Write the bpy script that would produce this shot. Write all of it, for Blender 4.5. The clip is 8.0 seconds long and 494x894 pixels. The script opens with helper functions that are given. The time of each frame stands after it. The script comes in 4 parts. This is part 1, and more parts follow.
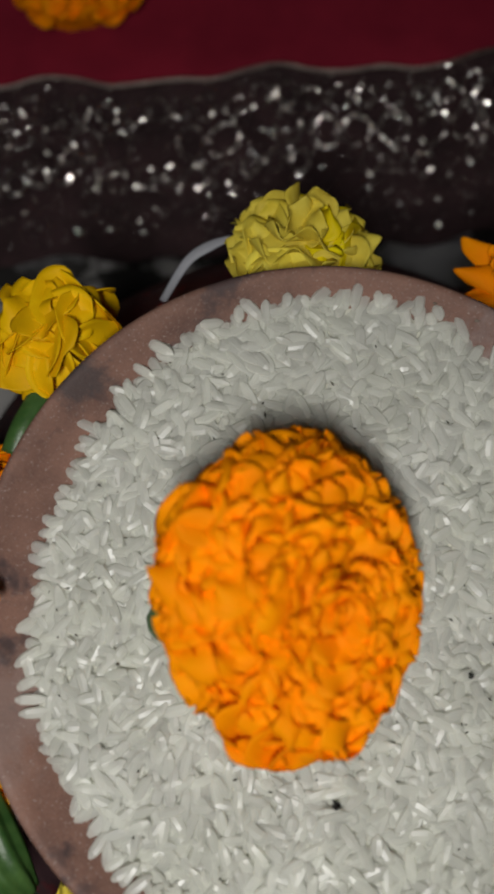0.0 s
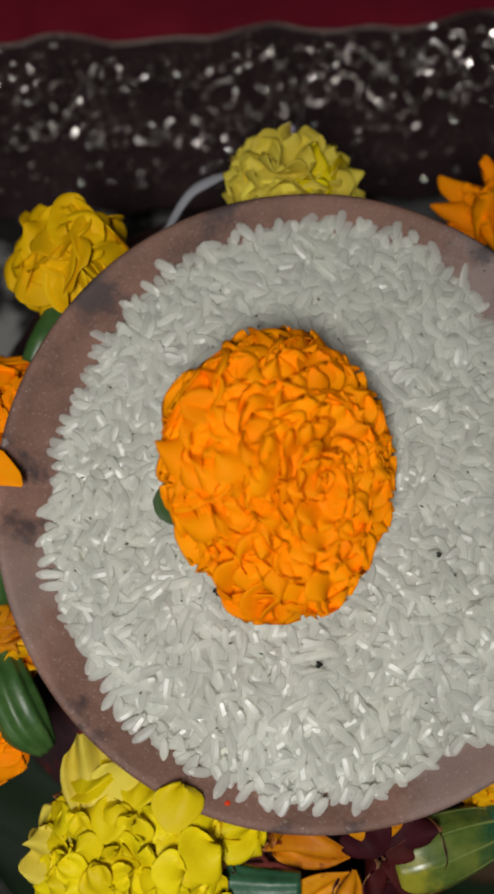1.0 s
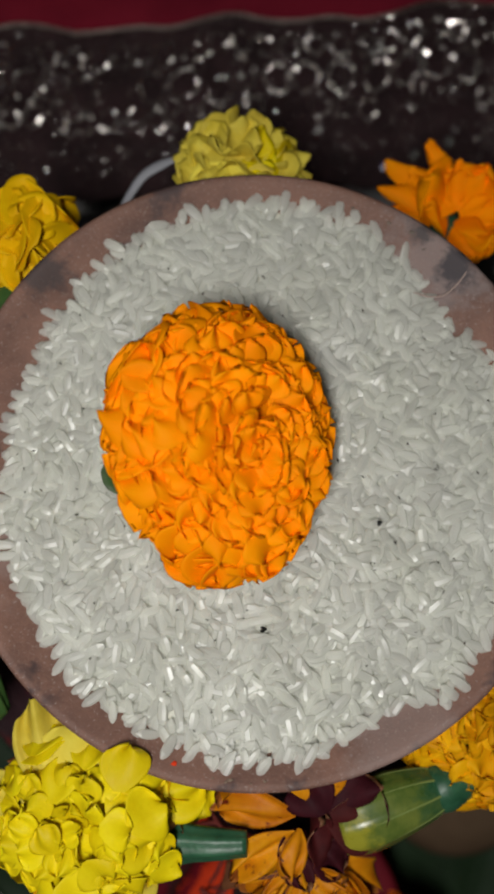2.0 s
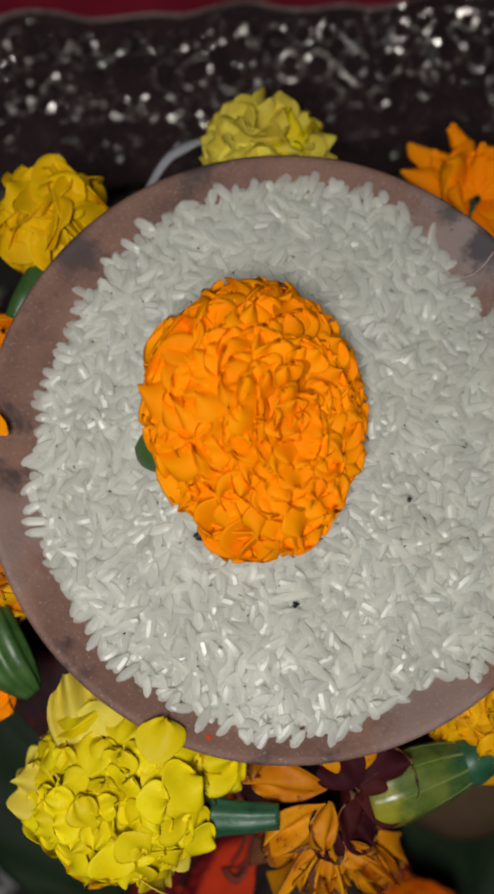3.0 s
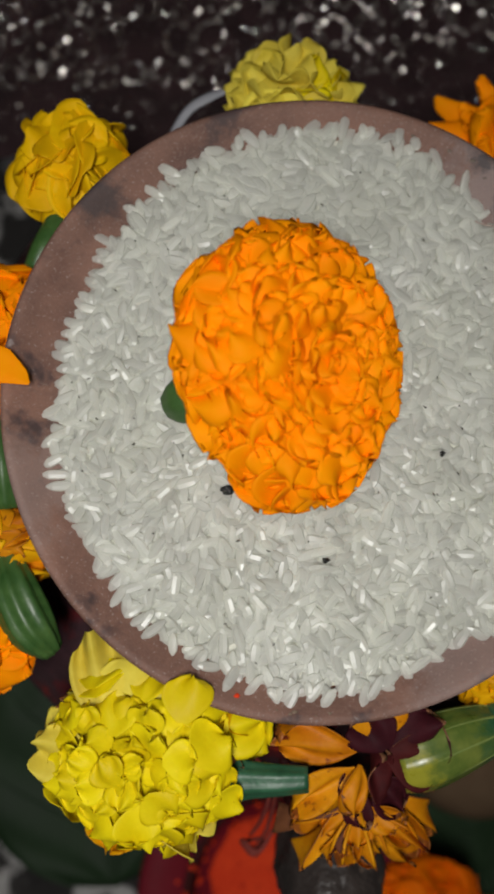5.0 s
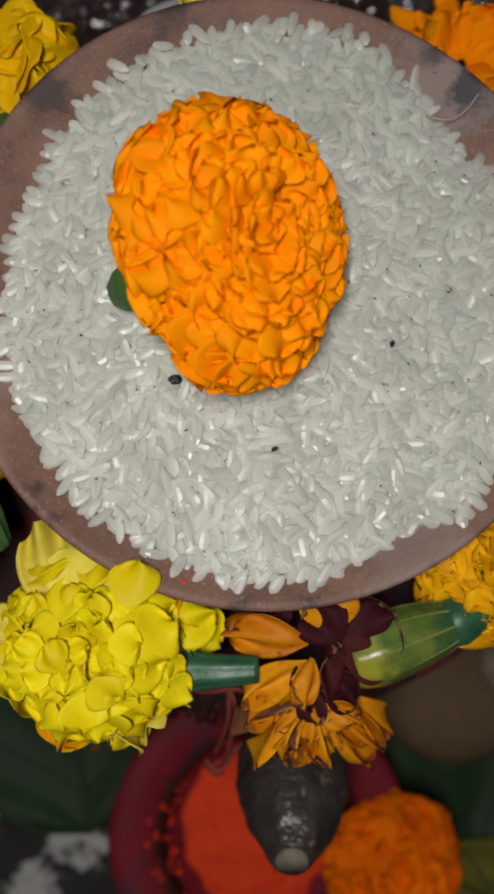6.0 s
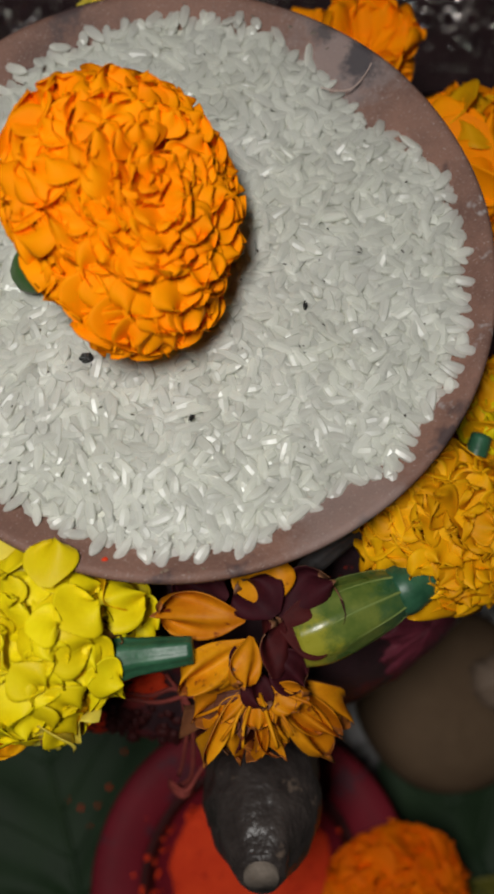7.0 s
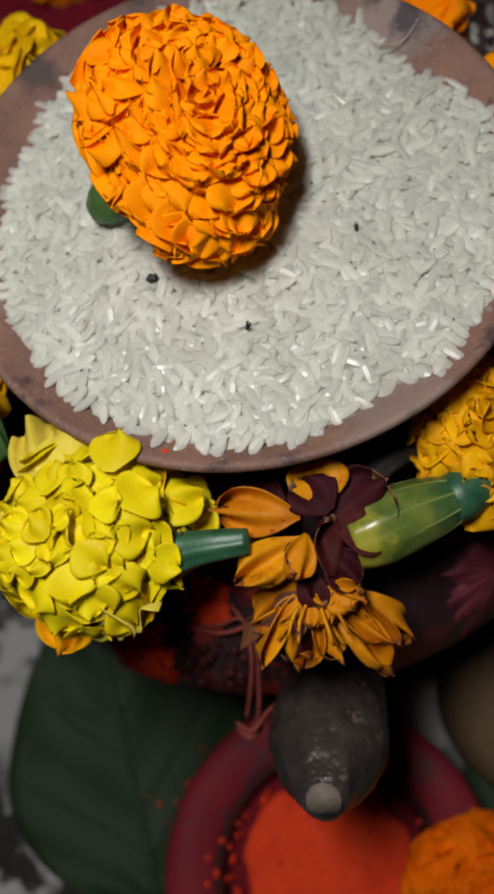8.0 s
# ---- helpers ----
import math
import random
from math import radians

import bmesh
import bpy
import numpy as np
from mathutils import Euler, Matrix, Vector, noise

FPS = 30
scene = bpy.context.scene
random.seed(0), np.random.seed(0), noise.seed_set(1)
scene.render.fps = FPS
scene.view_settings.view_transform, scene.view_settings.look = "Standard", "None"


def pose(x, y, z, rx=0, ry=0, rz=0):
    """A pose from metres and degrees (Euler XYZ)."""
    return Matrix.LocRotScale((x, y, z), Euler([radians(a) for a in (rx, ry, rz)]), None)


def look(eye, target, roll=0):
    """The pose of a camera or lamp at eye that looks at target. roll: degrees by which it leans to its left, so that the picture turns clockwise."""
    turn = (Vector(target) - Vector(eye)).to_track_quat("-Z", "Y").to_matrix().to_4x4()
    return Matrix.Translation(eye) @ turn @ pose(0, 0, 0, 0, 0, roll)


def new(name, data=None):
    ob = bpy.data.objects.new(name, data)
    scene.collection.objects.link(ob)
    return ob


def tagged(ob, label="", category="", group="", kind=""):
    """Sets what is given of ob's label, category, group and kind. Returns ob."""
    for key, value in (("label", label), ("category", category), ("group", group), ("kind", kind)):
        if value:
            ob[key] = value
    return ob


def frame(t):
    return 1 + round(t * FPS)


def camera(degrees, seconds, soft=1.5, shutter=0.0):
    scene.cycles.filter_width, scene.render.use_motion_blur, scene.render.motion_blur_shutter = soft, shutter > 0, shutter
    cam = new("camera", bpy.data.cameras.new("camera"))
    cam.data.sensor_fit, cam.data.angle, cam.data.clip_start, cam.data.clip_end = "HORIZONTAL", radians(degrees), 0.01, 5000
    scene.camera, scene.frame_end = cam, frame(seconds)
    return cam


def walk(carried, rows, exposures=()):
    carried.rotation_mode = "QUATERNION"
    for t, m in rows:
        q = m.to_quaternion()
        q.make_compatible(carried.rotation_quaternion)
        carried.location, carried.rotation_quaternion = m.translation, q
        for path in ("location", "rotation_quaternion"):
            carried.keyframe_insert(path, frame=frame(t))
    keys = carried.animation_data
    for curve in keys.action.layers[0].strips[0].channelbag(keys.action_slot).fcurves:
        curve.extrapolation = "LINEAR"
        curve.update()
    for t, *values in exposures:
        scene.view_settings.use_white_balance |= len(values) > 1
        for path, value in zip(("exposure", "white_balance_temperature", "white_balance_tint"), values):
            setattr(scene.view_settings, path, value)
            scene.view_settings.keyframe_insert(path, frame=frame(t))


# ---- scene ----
cam = camera(31.7, 8.0, 3.5)
METRES, EYE, TILT, LEAN, TURN = 0.22, 0.42, -80.0, 0.0, 0.0
ROWS = [
    (0.0, 0.0, 0.0, 0.0, 0.0, -0.0, -0.0),
    (0.5, -0.0163, -0.0713, -0.0389, -0.13, -0.94, -0.29),
    (1.0, -0.0015, -0.1098, -0.0862, -0.43, -1.12, -0.25),
    (1.5, 0.0547, -0.1346, -0.1048, -1.05, -1.14, -0.06),
    (3.0, -0.0062, -0.1489, -0.1371, -2.12, -1.43, 0.05),
    (3.5, -0.0323, -0.1498, -0.1209, -2.21, -1.49, 0.04),
    (4.0, -0.0578, -0.1338, -0.1109, -2.2, -1.6, -0.08),
    (5.5, -0.0059, -0.1232, -0.2501, -2.54, -1.58, -0.16),
    (6.0, 0.0122, -0.1176, -0.3151, -2.58, -1.31, 0.29),
    (6.5, 0.0508, -0.0866, -0.3778, -2.44, -0.37, 0.88),
    (7.0, 0.1095, -0.0897, -0.4519, -1.48, 4.86, 5.1),
    (7.5, 0.1223, -0.0913, -0.5701, 2.93, 9.32, 4.66),
    (8.0, 0.1403, -0.1025, -0.6711, 5.17, 11.91, 4.53),
]
BETWEEN = [(0.2, look((0.002, -0.008, 0.429), (0.016, 0.352, -1.538), 2.3)), (0.8, look((-0.001, -0.015, 0.437), (0.017, 0.273, -1.542), 4.0)),
           (1.2, look((-0.001, -0.029, 0.438), (0.029, 0.317, -1.532), 5.1)), (5.8, look((0.005, -0.067, 0.437), (0.088, 0.235, -1.539), 15.3)),
           (6.2, look((0.004, -0.076, 0.431), (0.078, 0.225, -1.545), 13.0)), (6.8, look((0.019, -0.094, 0.422), (0.096, 0.328, -1.532), 6.5)),
           (7.2, look((0.019, -0.107, 0.422), (0.077, 0.438, -1.501), 1.2)), (7.8, look((0.028, -0.142, 0.419), (-0.098, 0.579, -1.442), -14.7))]
walk(cam, sorted(BETWEEN + [(t, pose(0, 0, EYE, TILT, LEAN, TURN) @ pose(METRES * x, METRES * y, METRES * z, 90 + pitch, roll, yaw)) for t, x, y, z, yaw, pitch, roll in ROWS], key=lambda row: row[0]),
     exposures=[(0.0, -0.24), (0.5, -0.22), (1.0, -0.17), (1.7, -0.15), (3.0, -0.14), (5.5, -0.12), (6.5, -0.10), (7.2, 0.0), (8.0, 0.12)])
cam.data.dof.use_dof, cam.data.dof.focus_distance, cam.data.dof.aperture_fstop = True, 0.205, 14.0

# ---- world, light ----
world = bpy.data.worlds.new("night")
scene.world = world
world.use_nodes = True
world.node_tree.nodes["Background"].inputs[0].default_value = (0.5, 0.45, 0.4, 1)
world.node_tree.nodes["Background"].inputs[1].default_value = 0.008
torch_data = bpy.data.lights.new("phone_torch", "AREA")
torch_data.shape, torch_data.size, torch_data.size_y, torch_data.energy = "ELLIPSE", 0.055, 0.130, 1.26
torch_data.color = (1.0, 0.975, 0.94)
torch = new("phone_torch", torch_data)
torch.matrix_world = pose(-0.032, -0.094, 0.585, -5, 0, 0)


# ---- materials ----
def mat(name, dark, light, rough=0.6, fine=900.0, coarse=90.0, bump=0.3, metal=0.0, vary=0.0, island=False, sss=0.0, trans=0.0,
        spots=None, spec=0.5, rough_var=0.1, depth=0.0004, scatter=0.0012, clear=0.0, stains=()):
    """A procedural surface: two scales of noise between two colours, relief, and a shift of tint from piece to piece.
    spots: (colour, scale, threshold) for stains with a shape of their own."""
    m = bpy.data.materials.new(name)
    m.use_nodes = True
    nt = m.node_tree
    N, K = nt.nodes, nt.links
    b = N["Principled BSDF"]
    tc = N.new("ShaderNodeTexCoord")
    src = N.new("ShaderNodeNewGeometry")

    def noise_node(scale, detail, rough_n=0.6):
        n = N.new("ShaderNodeTexNoise")
        n.inputs["Scale"].default_value, n.inputs["Detail"].default_value, n.inputs["Roughness"].default_value = scale, detail, rough_n
        K.new(src.outputs["Position"], n.inputs["Vector"])
        return n

    nf, nc = noise_node(fine, 3), noise_node(coarse, 4)
    add = N.new("ShaderNodeMath")
    add.operation = "MULTIPLY_ADD"
    K.new(nf.outputs["Fac"], add.inputs[0])
    add.inputs[1].default_value = 0.45
    half = N.new("ShaderNodeMath")
    half.operation = "MULTIPLY_ADD"
    K.new(nc.outputs["Fac"], half.inputs[0])
    half.inputs[1].default_value, half.inputs[2].default_value = 1.3, -0.38
    K.new(half.outputs[0], add.inputs[2])
    mix = N.new("ShaderNodeMix")
    mix.data_type = "RGBA"
    mix.inputs[6].default_value, mix.inputs[7].default_value = (*dark, 1), (*light, 1)
    K.new(add.outputs[0], mix.inputs[0])
    out = mix.outputs[2]
    for colour, scale, low in (spots or ()):
        ns = noise_node(scale, 4, 0.65)
        ramp = N.new("ShaderNodeMapRange")
        ramp.inputs[1].default_value, ramp.inputs[2].default_value = low, low + 0.07
        K.new(ns.outputs["Fac"], ramp.inputs[0])
        sm = N.new("ShaderNodeMix")
        sm.data_type = "RGBA"
        sm.inputs[7].default_value = (*colour, 1)
        K.new(ramp.outputs[0], sm.inputs[0])
        K.new(out, sm.inputs[6])
        out = sm.outputs[2]
    for colour, centre, radius, strength in stains:
        gap = N.new("ShaderNodeVectorMath")
        gap.operation = "DISTANCE"
        K.new(src.outputs["Position"], gap.inputs[0])
        gap.inputs[1].default_value = centre
        edge_noise = noise_node(1.6 / radius, 6, 0.7)
        ragged = N.new("ShaderNodeMath")
        ragged.operation = "MULTIPLY_ADD"
        K.new(edge_noise.outputs["Fac"], ragged.inputs[0])
        ragged.inputs[1].default_value = radius * 2.4
        K.new(gap.outputs["Value"], ragged.inputs[2])
        fade = N.new("ShaderNodeMapRange")
        fade.inputs[1].default_value, fade.inputs[2].default_value = radius * 2.3, radius * 1.7
        fade.inputs[4].default_value = strength
        K.new(ragged.outputs[0], fade.inputs[0])
        sm = N.new("ShaderNodeMix")
        sm.data_type = "RGBA"
        sm.inputs[7].default_value = (*colour, 1)
        K.new(fade.outputs[0], sm.inputs[0])
        K.new(out, sm.inputs[6])
        out = sm.outputs[2]
    if vary:
        hsv = N.new("ShaderNodeHueSaturation")
        if island:
            rnd = src.outputs["Random Per Island"]
        else:
            rnd = N.new("ShaderNodeObjectInfo").outputs["Random"]
        mr = N.new("ShaderNodeMapRange")
        mr.inputs[3].default_value, mr.inputs[4].default_value = 1 - vary, 1 + vary
        K.new(rnd, mr.inputs[0])
        K.new(mr.outputs[0], hsv.inputs["Value"])
        mh = N.new("ShaderNodeMapRange")
        mh.inputs[3].default_value, mh.inputs[4].default_value = 0.5 - vary * 0.05, 0.5 + vary * 0.05
        K.new(rnd, mh.inputs[0])
        K.new(mh.outputs[0], hsv.inputs["Hue"])
        K.new(out, hsv.inputs["Color"])
        out = hsv.outputs[0]
    K.new(out, b.inputs["Base Color"])
    rr = N.new("ShaderNodeMapRange")
    rr.inputs[3].default_value, rr.inputs[4].default_value = max(0.02, rough - rough_var), min(1, rough + rough_var)
    K.new(nc.outputs["Fac"], rr.inputs[0])
    K.new(rr.outputs[0], b.inputs["Roughness"])
    b.inputs["Metallic"].default_value = metal
    b.inputs["Specular IOR Level"].default_value = spec
    if bump:
        bp = N.new("ShaderNodeBump")
        bp.inputs["Strength"].default_value, bp.inputs["Distance"].default_value = bump, depth
        K.new(add.outputs[0], bp.inputs["Height"])
        K.new(bp.outputs[0], b.inputs["Normal"])
    if sss:
        b.inputs["Subsurface Weight"].default_value, b.inputs["Subsurface Scale"].default_value = sss, scatter
        b.inputs["Subsurface Radius"].default_value = (1, 0.97, 0.9)
    if trans:
        tr = N.new("ShaderNodeBsdfTranslucent")
        K.new(out, tr.inputs[0])
        ms = N.new("ShaderNodeMixShader")
        ms.inputs[0].default_value = trans
        K.new(b.outputs[0], ms.inputs[1])
        K.new(tr.outputs[0], ms.inputs[2])
        K.new(ms.outputs[0], N["Material Output"].inputs[0])
        if clear:
            see = N.new("ShaderNodeBsdfTransparent")
            mc = N.new("ShaderNodeMixShader")
            mc.inputs[0].default_value = clear
            K.new(ms.outputs[0], mc.inputs[1])
            K.new(see.outputs[0], mc.inputs[2])
            K.new(mc.outputs[0], N["Material Output"].inputs[0])
    return m


M_FLOOR = mat("stone_floor", (0.014, 0.013, 0.013), (0.05, 0.047, 0.045), 0.8, 700, 60, 0.5, spec=0.15, spots=[((0.42, 0.41, 0.40), 34.0, 0.50)],
              stains=[((0.40, 0.40, 0.41), (-0.100, 0.186, 0), 0.022, 0.9), ((0.36, 0.36, 0.37), (0.096, 0.170, 0), 0.024, 0.9), ((0.42, 0.41, 0.40), (0.072, -0.122, 0), 0.026, 1.0), ((0.42, 0.41, 0.40), (-0.125, -0.105, 0), 0.030, 0.9)])
M_WALL = mat("plain_plaster", (0.30, 0.27, 0.24), (0.38, 0.35, 0.31), 0.9, 60, 6, 0.2)
M_VELVET = mat("maroon_velvet", (0.18, 0.010, 0.025), (0.30, 0.018, 0.040), 0.85, 1400, 50, 0.4, spec=0.1)
M_NET = mat("dark_net", (0.012, 0.009, 0.010), (0.066, 0.036, 0.039), 0.8, 1500, 70, 0.5, spec=0.1)
M_BEAD = mat("silver_bead", (0.70, 0.63, 0.58), (0.98, 0.94, 0.90), 0.25, 400, 90, 0.0, metal=1.0, vary=0.2, island=True, rough_var=0.08)
M_CORD = mat("tarnished_cord", (0.10, 0.07, 0.06), (0.42, 0.34, 0.30), 0.4, 1800, 300, 0.6, metal=0.7)
M_CLAY = mat("fired_clay", (0.085, 0.045, 0.037), (0.33, 0.178, 0.130), 0.66, 1700, 60, 0.7, spec=0.4,
             spots=[((0.34, 0.26, 0.23), 1500.0, 0.60), ((0.075, 0.047, 0.045), 48.0, 0.57), ((0.33, 0.29, 0.28), 90.0, 0.63)],
             stains=[((0.30, 0.27, 0.27), (0.066, 0.052, 0.229), 0.016, 0.5), ((0.045, 0.040, 0.048), (0.0705, 0.0505, 0.2295), 0.006, 0.9), ((0.05, 0.044, 0.048), (0.0610, 0.0605, 0.2295), 0.004, 0.8),
                     ((0.06, 0.05, 0.052), (-0.0385, 0.0495, 0.2295), 0.008, 0.8), ((0.34, 0.27, 0.25), (0.052, -0.066, 0.2290), 0.016, 0.4), ((0.34, 0.27, 0.25), (-0.052, -0.024, 0.2290), 0.014, 0.35)])
M_RICE = mat("rice", (0.865, 0.875, 0.805), (0.955, 0.962, 0.925), 0.29, 900, 45, 0.0, vary=0.09, island=True, spec=0.6, trans=0.50, rough_var=0.18, clear=0.22)
# rice below the grains, its colour darkened to paint shade into the gaps
M_RICEBED = mat("rice_bed_gap_shade", (0.36, 0.36, 0.29), (0.74, 0.74, 0.66), 0.6, 900, 300, 0.5, spec=0.3)
CRUST = (0.020, 0.010, 0.011)
M_POT = mat("dark_pot_clay", (0.014, 0.008, 0.009), (0.085, 0.040, 0.048), 0.45, 600, 60, 0.9, spec=0.4,
            spots=[((0.11, 0.018, 0.022), 55.0, 0.55), ((0.36, 0.035, 0.02), 110.0, 0.62)],
            stains=[((0.34, 0.040, 0.035), (-0.012, -0.103, 0.163), 0.012, 0.8), ((0.24, 0.055, 0.085), (0.080, -0.085, 0.160), 0.016, 0.8), (CRUST, (-0.020, -0.112, 0.135), 0.010, 0.9)])
M_SPOUT = mat("black_clay", (0.008, 0.006, 0.006), (0.072, 0.058, 0.052), 0.38, 170, 55, 1.0, spec=0.45, depth=0.0022, spots=[((0.15, 0.11, 0.085), 120.0, 0.62)])
M_PLUG = mat("chalky_plug", (0.10, 0.08, 0.06), (0.27, 0.22, 0.18), 0.85, 900, 200, 0.6)
M_VERM = mat("vermilion_powder", (0.62, 0.035, 0.012), (0.85, 0.075, 0.02), 0.95, 1600, 120, 0.9, spec=0.1, spots=[((0.40, 0.016, 0.010), 260.0, 0.60)])
M_DISH = mat("red_painted_clay", (0.11, 0.006, 0.012), (0.21, 0.012, 0.024), 0.65, 800, 60, 0.4, spec=0.2, spots=[((0.09, 0.02, 0.03), 55.0, 0.58)])
M_GROOVE = mat("dark_residue", (0.012, 0.004, 0.004), (0.07, 0.014, 0.014), 0.6, 900, 160, 0.7, spec=0.12)
M_ORANGE = mat("orange_petal", (1.0, 0.25, 0.0), (1.0, 0.36, 0.0), 0.68, 420, 110, 0.12, vary=0.05, trans=0.05, spec=0.08)
M_RUST = mat("deep_orange_petal", (0.80, 0.12, 0.0), (0.95, 0.21, 0.0), 0.65, 420, 110, 0.12, vary=0.08, trans=0.08, spec=0.08)
M_DORANGE = mat("amber_petal", (0.46, 0.11, 0.003), (0.88, 0.37, 0.007), 0.50, 420, 110, 0.35, vary=0.16, trans=0.14, spec=0.15,
                spots=[((0.18, 0.03, 0.008), 150.0, 0.61)])
M_YELLOW = mat("yellow_petal", (0.80, 0.60, 0.002), (0.96, 0.82, 0.010), 0.50, 700, 120, 0.40, vary=0.10, trans=0.18, spec=0.15,
               spots=[((0.34, 0.17, 0.03), 170.0, 0.70)])
M_PALEYELLOW = mat("pale_yellow_petal", (0.68, 0.52, 0.03), (0.88, 0.76, 0.12), 0.55, 420, 120, 0.15, vary=0.10, trans=0.15, spec=0.12)
M_GOLD = mat("golden_petal", (0.76, 0.31, 0.002), (0.98, 0.53, 0.006), 0.55, 420, 120, 0.15, vary=0.12, trans=0.15, spec=0.12)
M_DEEP = mat("deep_yellow_petal", (0.80, 0.43, 0.002), (0.96, 0.62, 0.004), 0.55, 420, 120, 0.15, vary=0.08, trans=0.15, spec=0.12)
M_WITHER = mat("withered_petal", (0.06, 0.014, 0.008), (0.28, 0.10, 0.03), 0.7, 500, 160, 0.4, vary=0.2, trans=0.08)
M_MAROON = mat("maroon_petal", (0.022, 0.003, 0.005), (0.075, 0.009, 0.012), 0.7, 500, 160, 0.4, vary=0.2, trans=0.06, spec=0.15)
M_EDGE = mat("pale_petal_edge", (0.14, 0.055, 0.025), (0.26, 0.12, 0.055), 0.6, 500, 160, 0.2)
M_AEDGE = mat("dried_amber_edge", (0.22, 0.05, 0.006), (0.50, 0.17, 0.02), 0.6, 500, 160, 0.2)
M_STEM = mat("green_stem", (0.008, 0.048, 0.022), (0.05, 0.165, 0.085), 0.42, 500, 190, 0.4, sss=0.1)
M_CALYX = mat("pale_green_calyx", (0.012, 0.070, 0.010), (0.22, 0.25, 0.05), 0.30, 300, 75, 0.2, sss=0.1, stains=[((0.015, 0.085, 0.045), (0.066, -0.084, 0.210), 0.010, 0.8), ((0.40, 0.36, 0.03), (0.041, -0.096, 0.214), 0.008, 0.7)])
# rib colour kept pale to paint the highlight streaks of the calyx
M_RIB = mat("calyx_rib_highlight", (0.10, 0.17, 0.04), (0.28, 0.32, 0.10), 0.35, 700, 100, 0.2)
M_GREEN = mat("mid_green", (0.014, 0.062, 0.012), (0.085, 0.17, 0.045), 0.42, 500, 160, 0.4, sss=0.05)
M_LEAF = mat("dark_leaf", (0.011, 0.025, 0.010), (0.027, 0.053, 0.024), 0.6, 500, 50, 0.3, spec=0.2)
M_VEIN = mat("leaf_vein", (0.014, 0.032, 0.015), (0.035, 0.062, 0.028), 0.6, 500, 50, 0.2, spec=0.2)
M_STALK = mat("dried_stalk", (0.02, 0.018, 0.018), (0.09, 0.08, 0.08), 0.7, 700, 200, 0.6)
M_LEAFY = mat("yellowing_leaf", (0.10, 0.10, 0.02), (0.20, 0.18, 0.03), 0.5, 500, 50, 0.3, spec=0.2)
M_BROWN = mat("brown_clay", (0.10, 0.062, 0.036), (0.16, 0.105, 0.062), 0.8, 700, 50, 0.3, spec=0.15)
M_BROWNL = mat("light_brown_lump", (0.16, 0.11, 0.075), (0.25, 0.18, 0.13), 0.7, 700, 120, 0.4)
M_THREAD = mat("red_thread", (0.12, 0.014, 0.010), (0.30, 0.05, 0.035), 0.8, 1800, 300, 0.6)
M_BLACK = mat("charred_black", (0.006, 0.006, 0.006), (0.02, 0.02, 0.02), 0.45, 900, 200, 0.5)
M_SPECK = mat("dark_speck", (0.03, 0.026, 0.02), (0.10, 0.085, 0.06), 0.7, 900, 200, 0.2)
M_WHITE = mat("white_petal", (0.30, 0.31, 0.35), (0.50, 0.51, 0.55), 0.6, 500, 120, 0.2, trans=0.2)
M_HAIR = mat("pale_fibre", (0.42, 0.30, 0.26), (0.6, 0.46, 0.40), 0.6, 900, 200, 0.0)
M_PINK = mat("magenta_powder", (0.05, 0.008, 0.014), (0.30, 0.045, 0.085), 0.6, 600, 110, 0.3, vary=0.2, trans=0.1)

# ---- builders ----
PLACE = {}


def mesh_of(name, verts, faces, material, smooth=True):
    me = bpy.data.meshes.new(name)
    me.from_pydata([tuple(v) for v in verts], [], faces)
    if smooth:
        me.polygons.foreach_set("use_smooth", [True] * len(me.polygons))
    me.materials.append(material)
    me.update()
    return me


def thing(name, base, label, category, group="", kind=""):
    ob = new(name)
    ob.empty_display_size = 0.005
    ob.location = base
    PLACE[ob] = Matrix.Translation(base)
    return tagged(ob, label, category, group, kind)


def part(name, me, parent, m=None, label="", kind=""):
    """Links a mesh as one part under its thing, at the place m in the world."""
    m = m or Matrix.Identity(4)
    ob = new(name, me)
    ob.parent = parent
    ob.matrix_parent_inverse = PLACE[parent].inverted()
    ob.matrix_basis = m
    PLACE[ob] = m
    return tagged(ob, label, kind=kind)


def single(name, me, label, category, group="", kind="", m=None):
    ob = new(name, me)
    ob.matrix_basis = m or Matrix.Identity(4)
    PLACE[ob] = ob.matrix_basis.copy()
    return tagged(ob, label, category, group, kind)


def lathe(name, profile, material, centre=(0, 0, 0), segs=96, wobble=0.0, seed=0.0, squash=1.0, caps=True):
    """A turned form: profile of (radius, height); wobble: unevenness of a hand-made thing."""
    verts, faces = [], []
    for k, (r, z) in enumerate(profile):
        for i in range(segs):
            a = 2 * math.pi * i / segs
            w = 1 + wobble * noise.noise(Vector((math.cos(a) * 1.3, math.sin(a) * 1.3, seed + z * 20)))
            verts.append((centre[0] + r * w * math.cos(a), centre[1] + r * w * squash * math.sin(a), centre[2] + z + wobble * 0.02 * noise.noise(Vector((3 * math.cos(a), 3 * math.sin(a), seed)))))
    for k in range(len(profile) - 1):
        for i in range(segs):
            j = (i + 1) % segs
            faces.append((k * segs + i, k * segs + j, (k + 1) * segs + j, (k + 1) * segs + i))
    if caps:
        faces.append(tuple(reversed(range(segs))))
        faces.append(tuple(range((len(profile) - 1) * segs, len(profile) * segs)))
    return mesh_of(name, verts, faces, material)


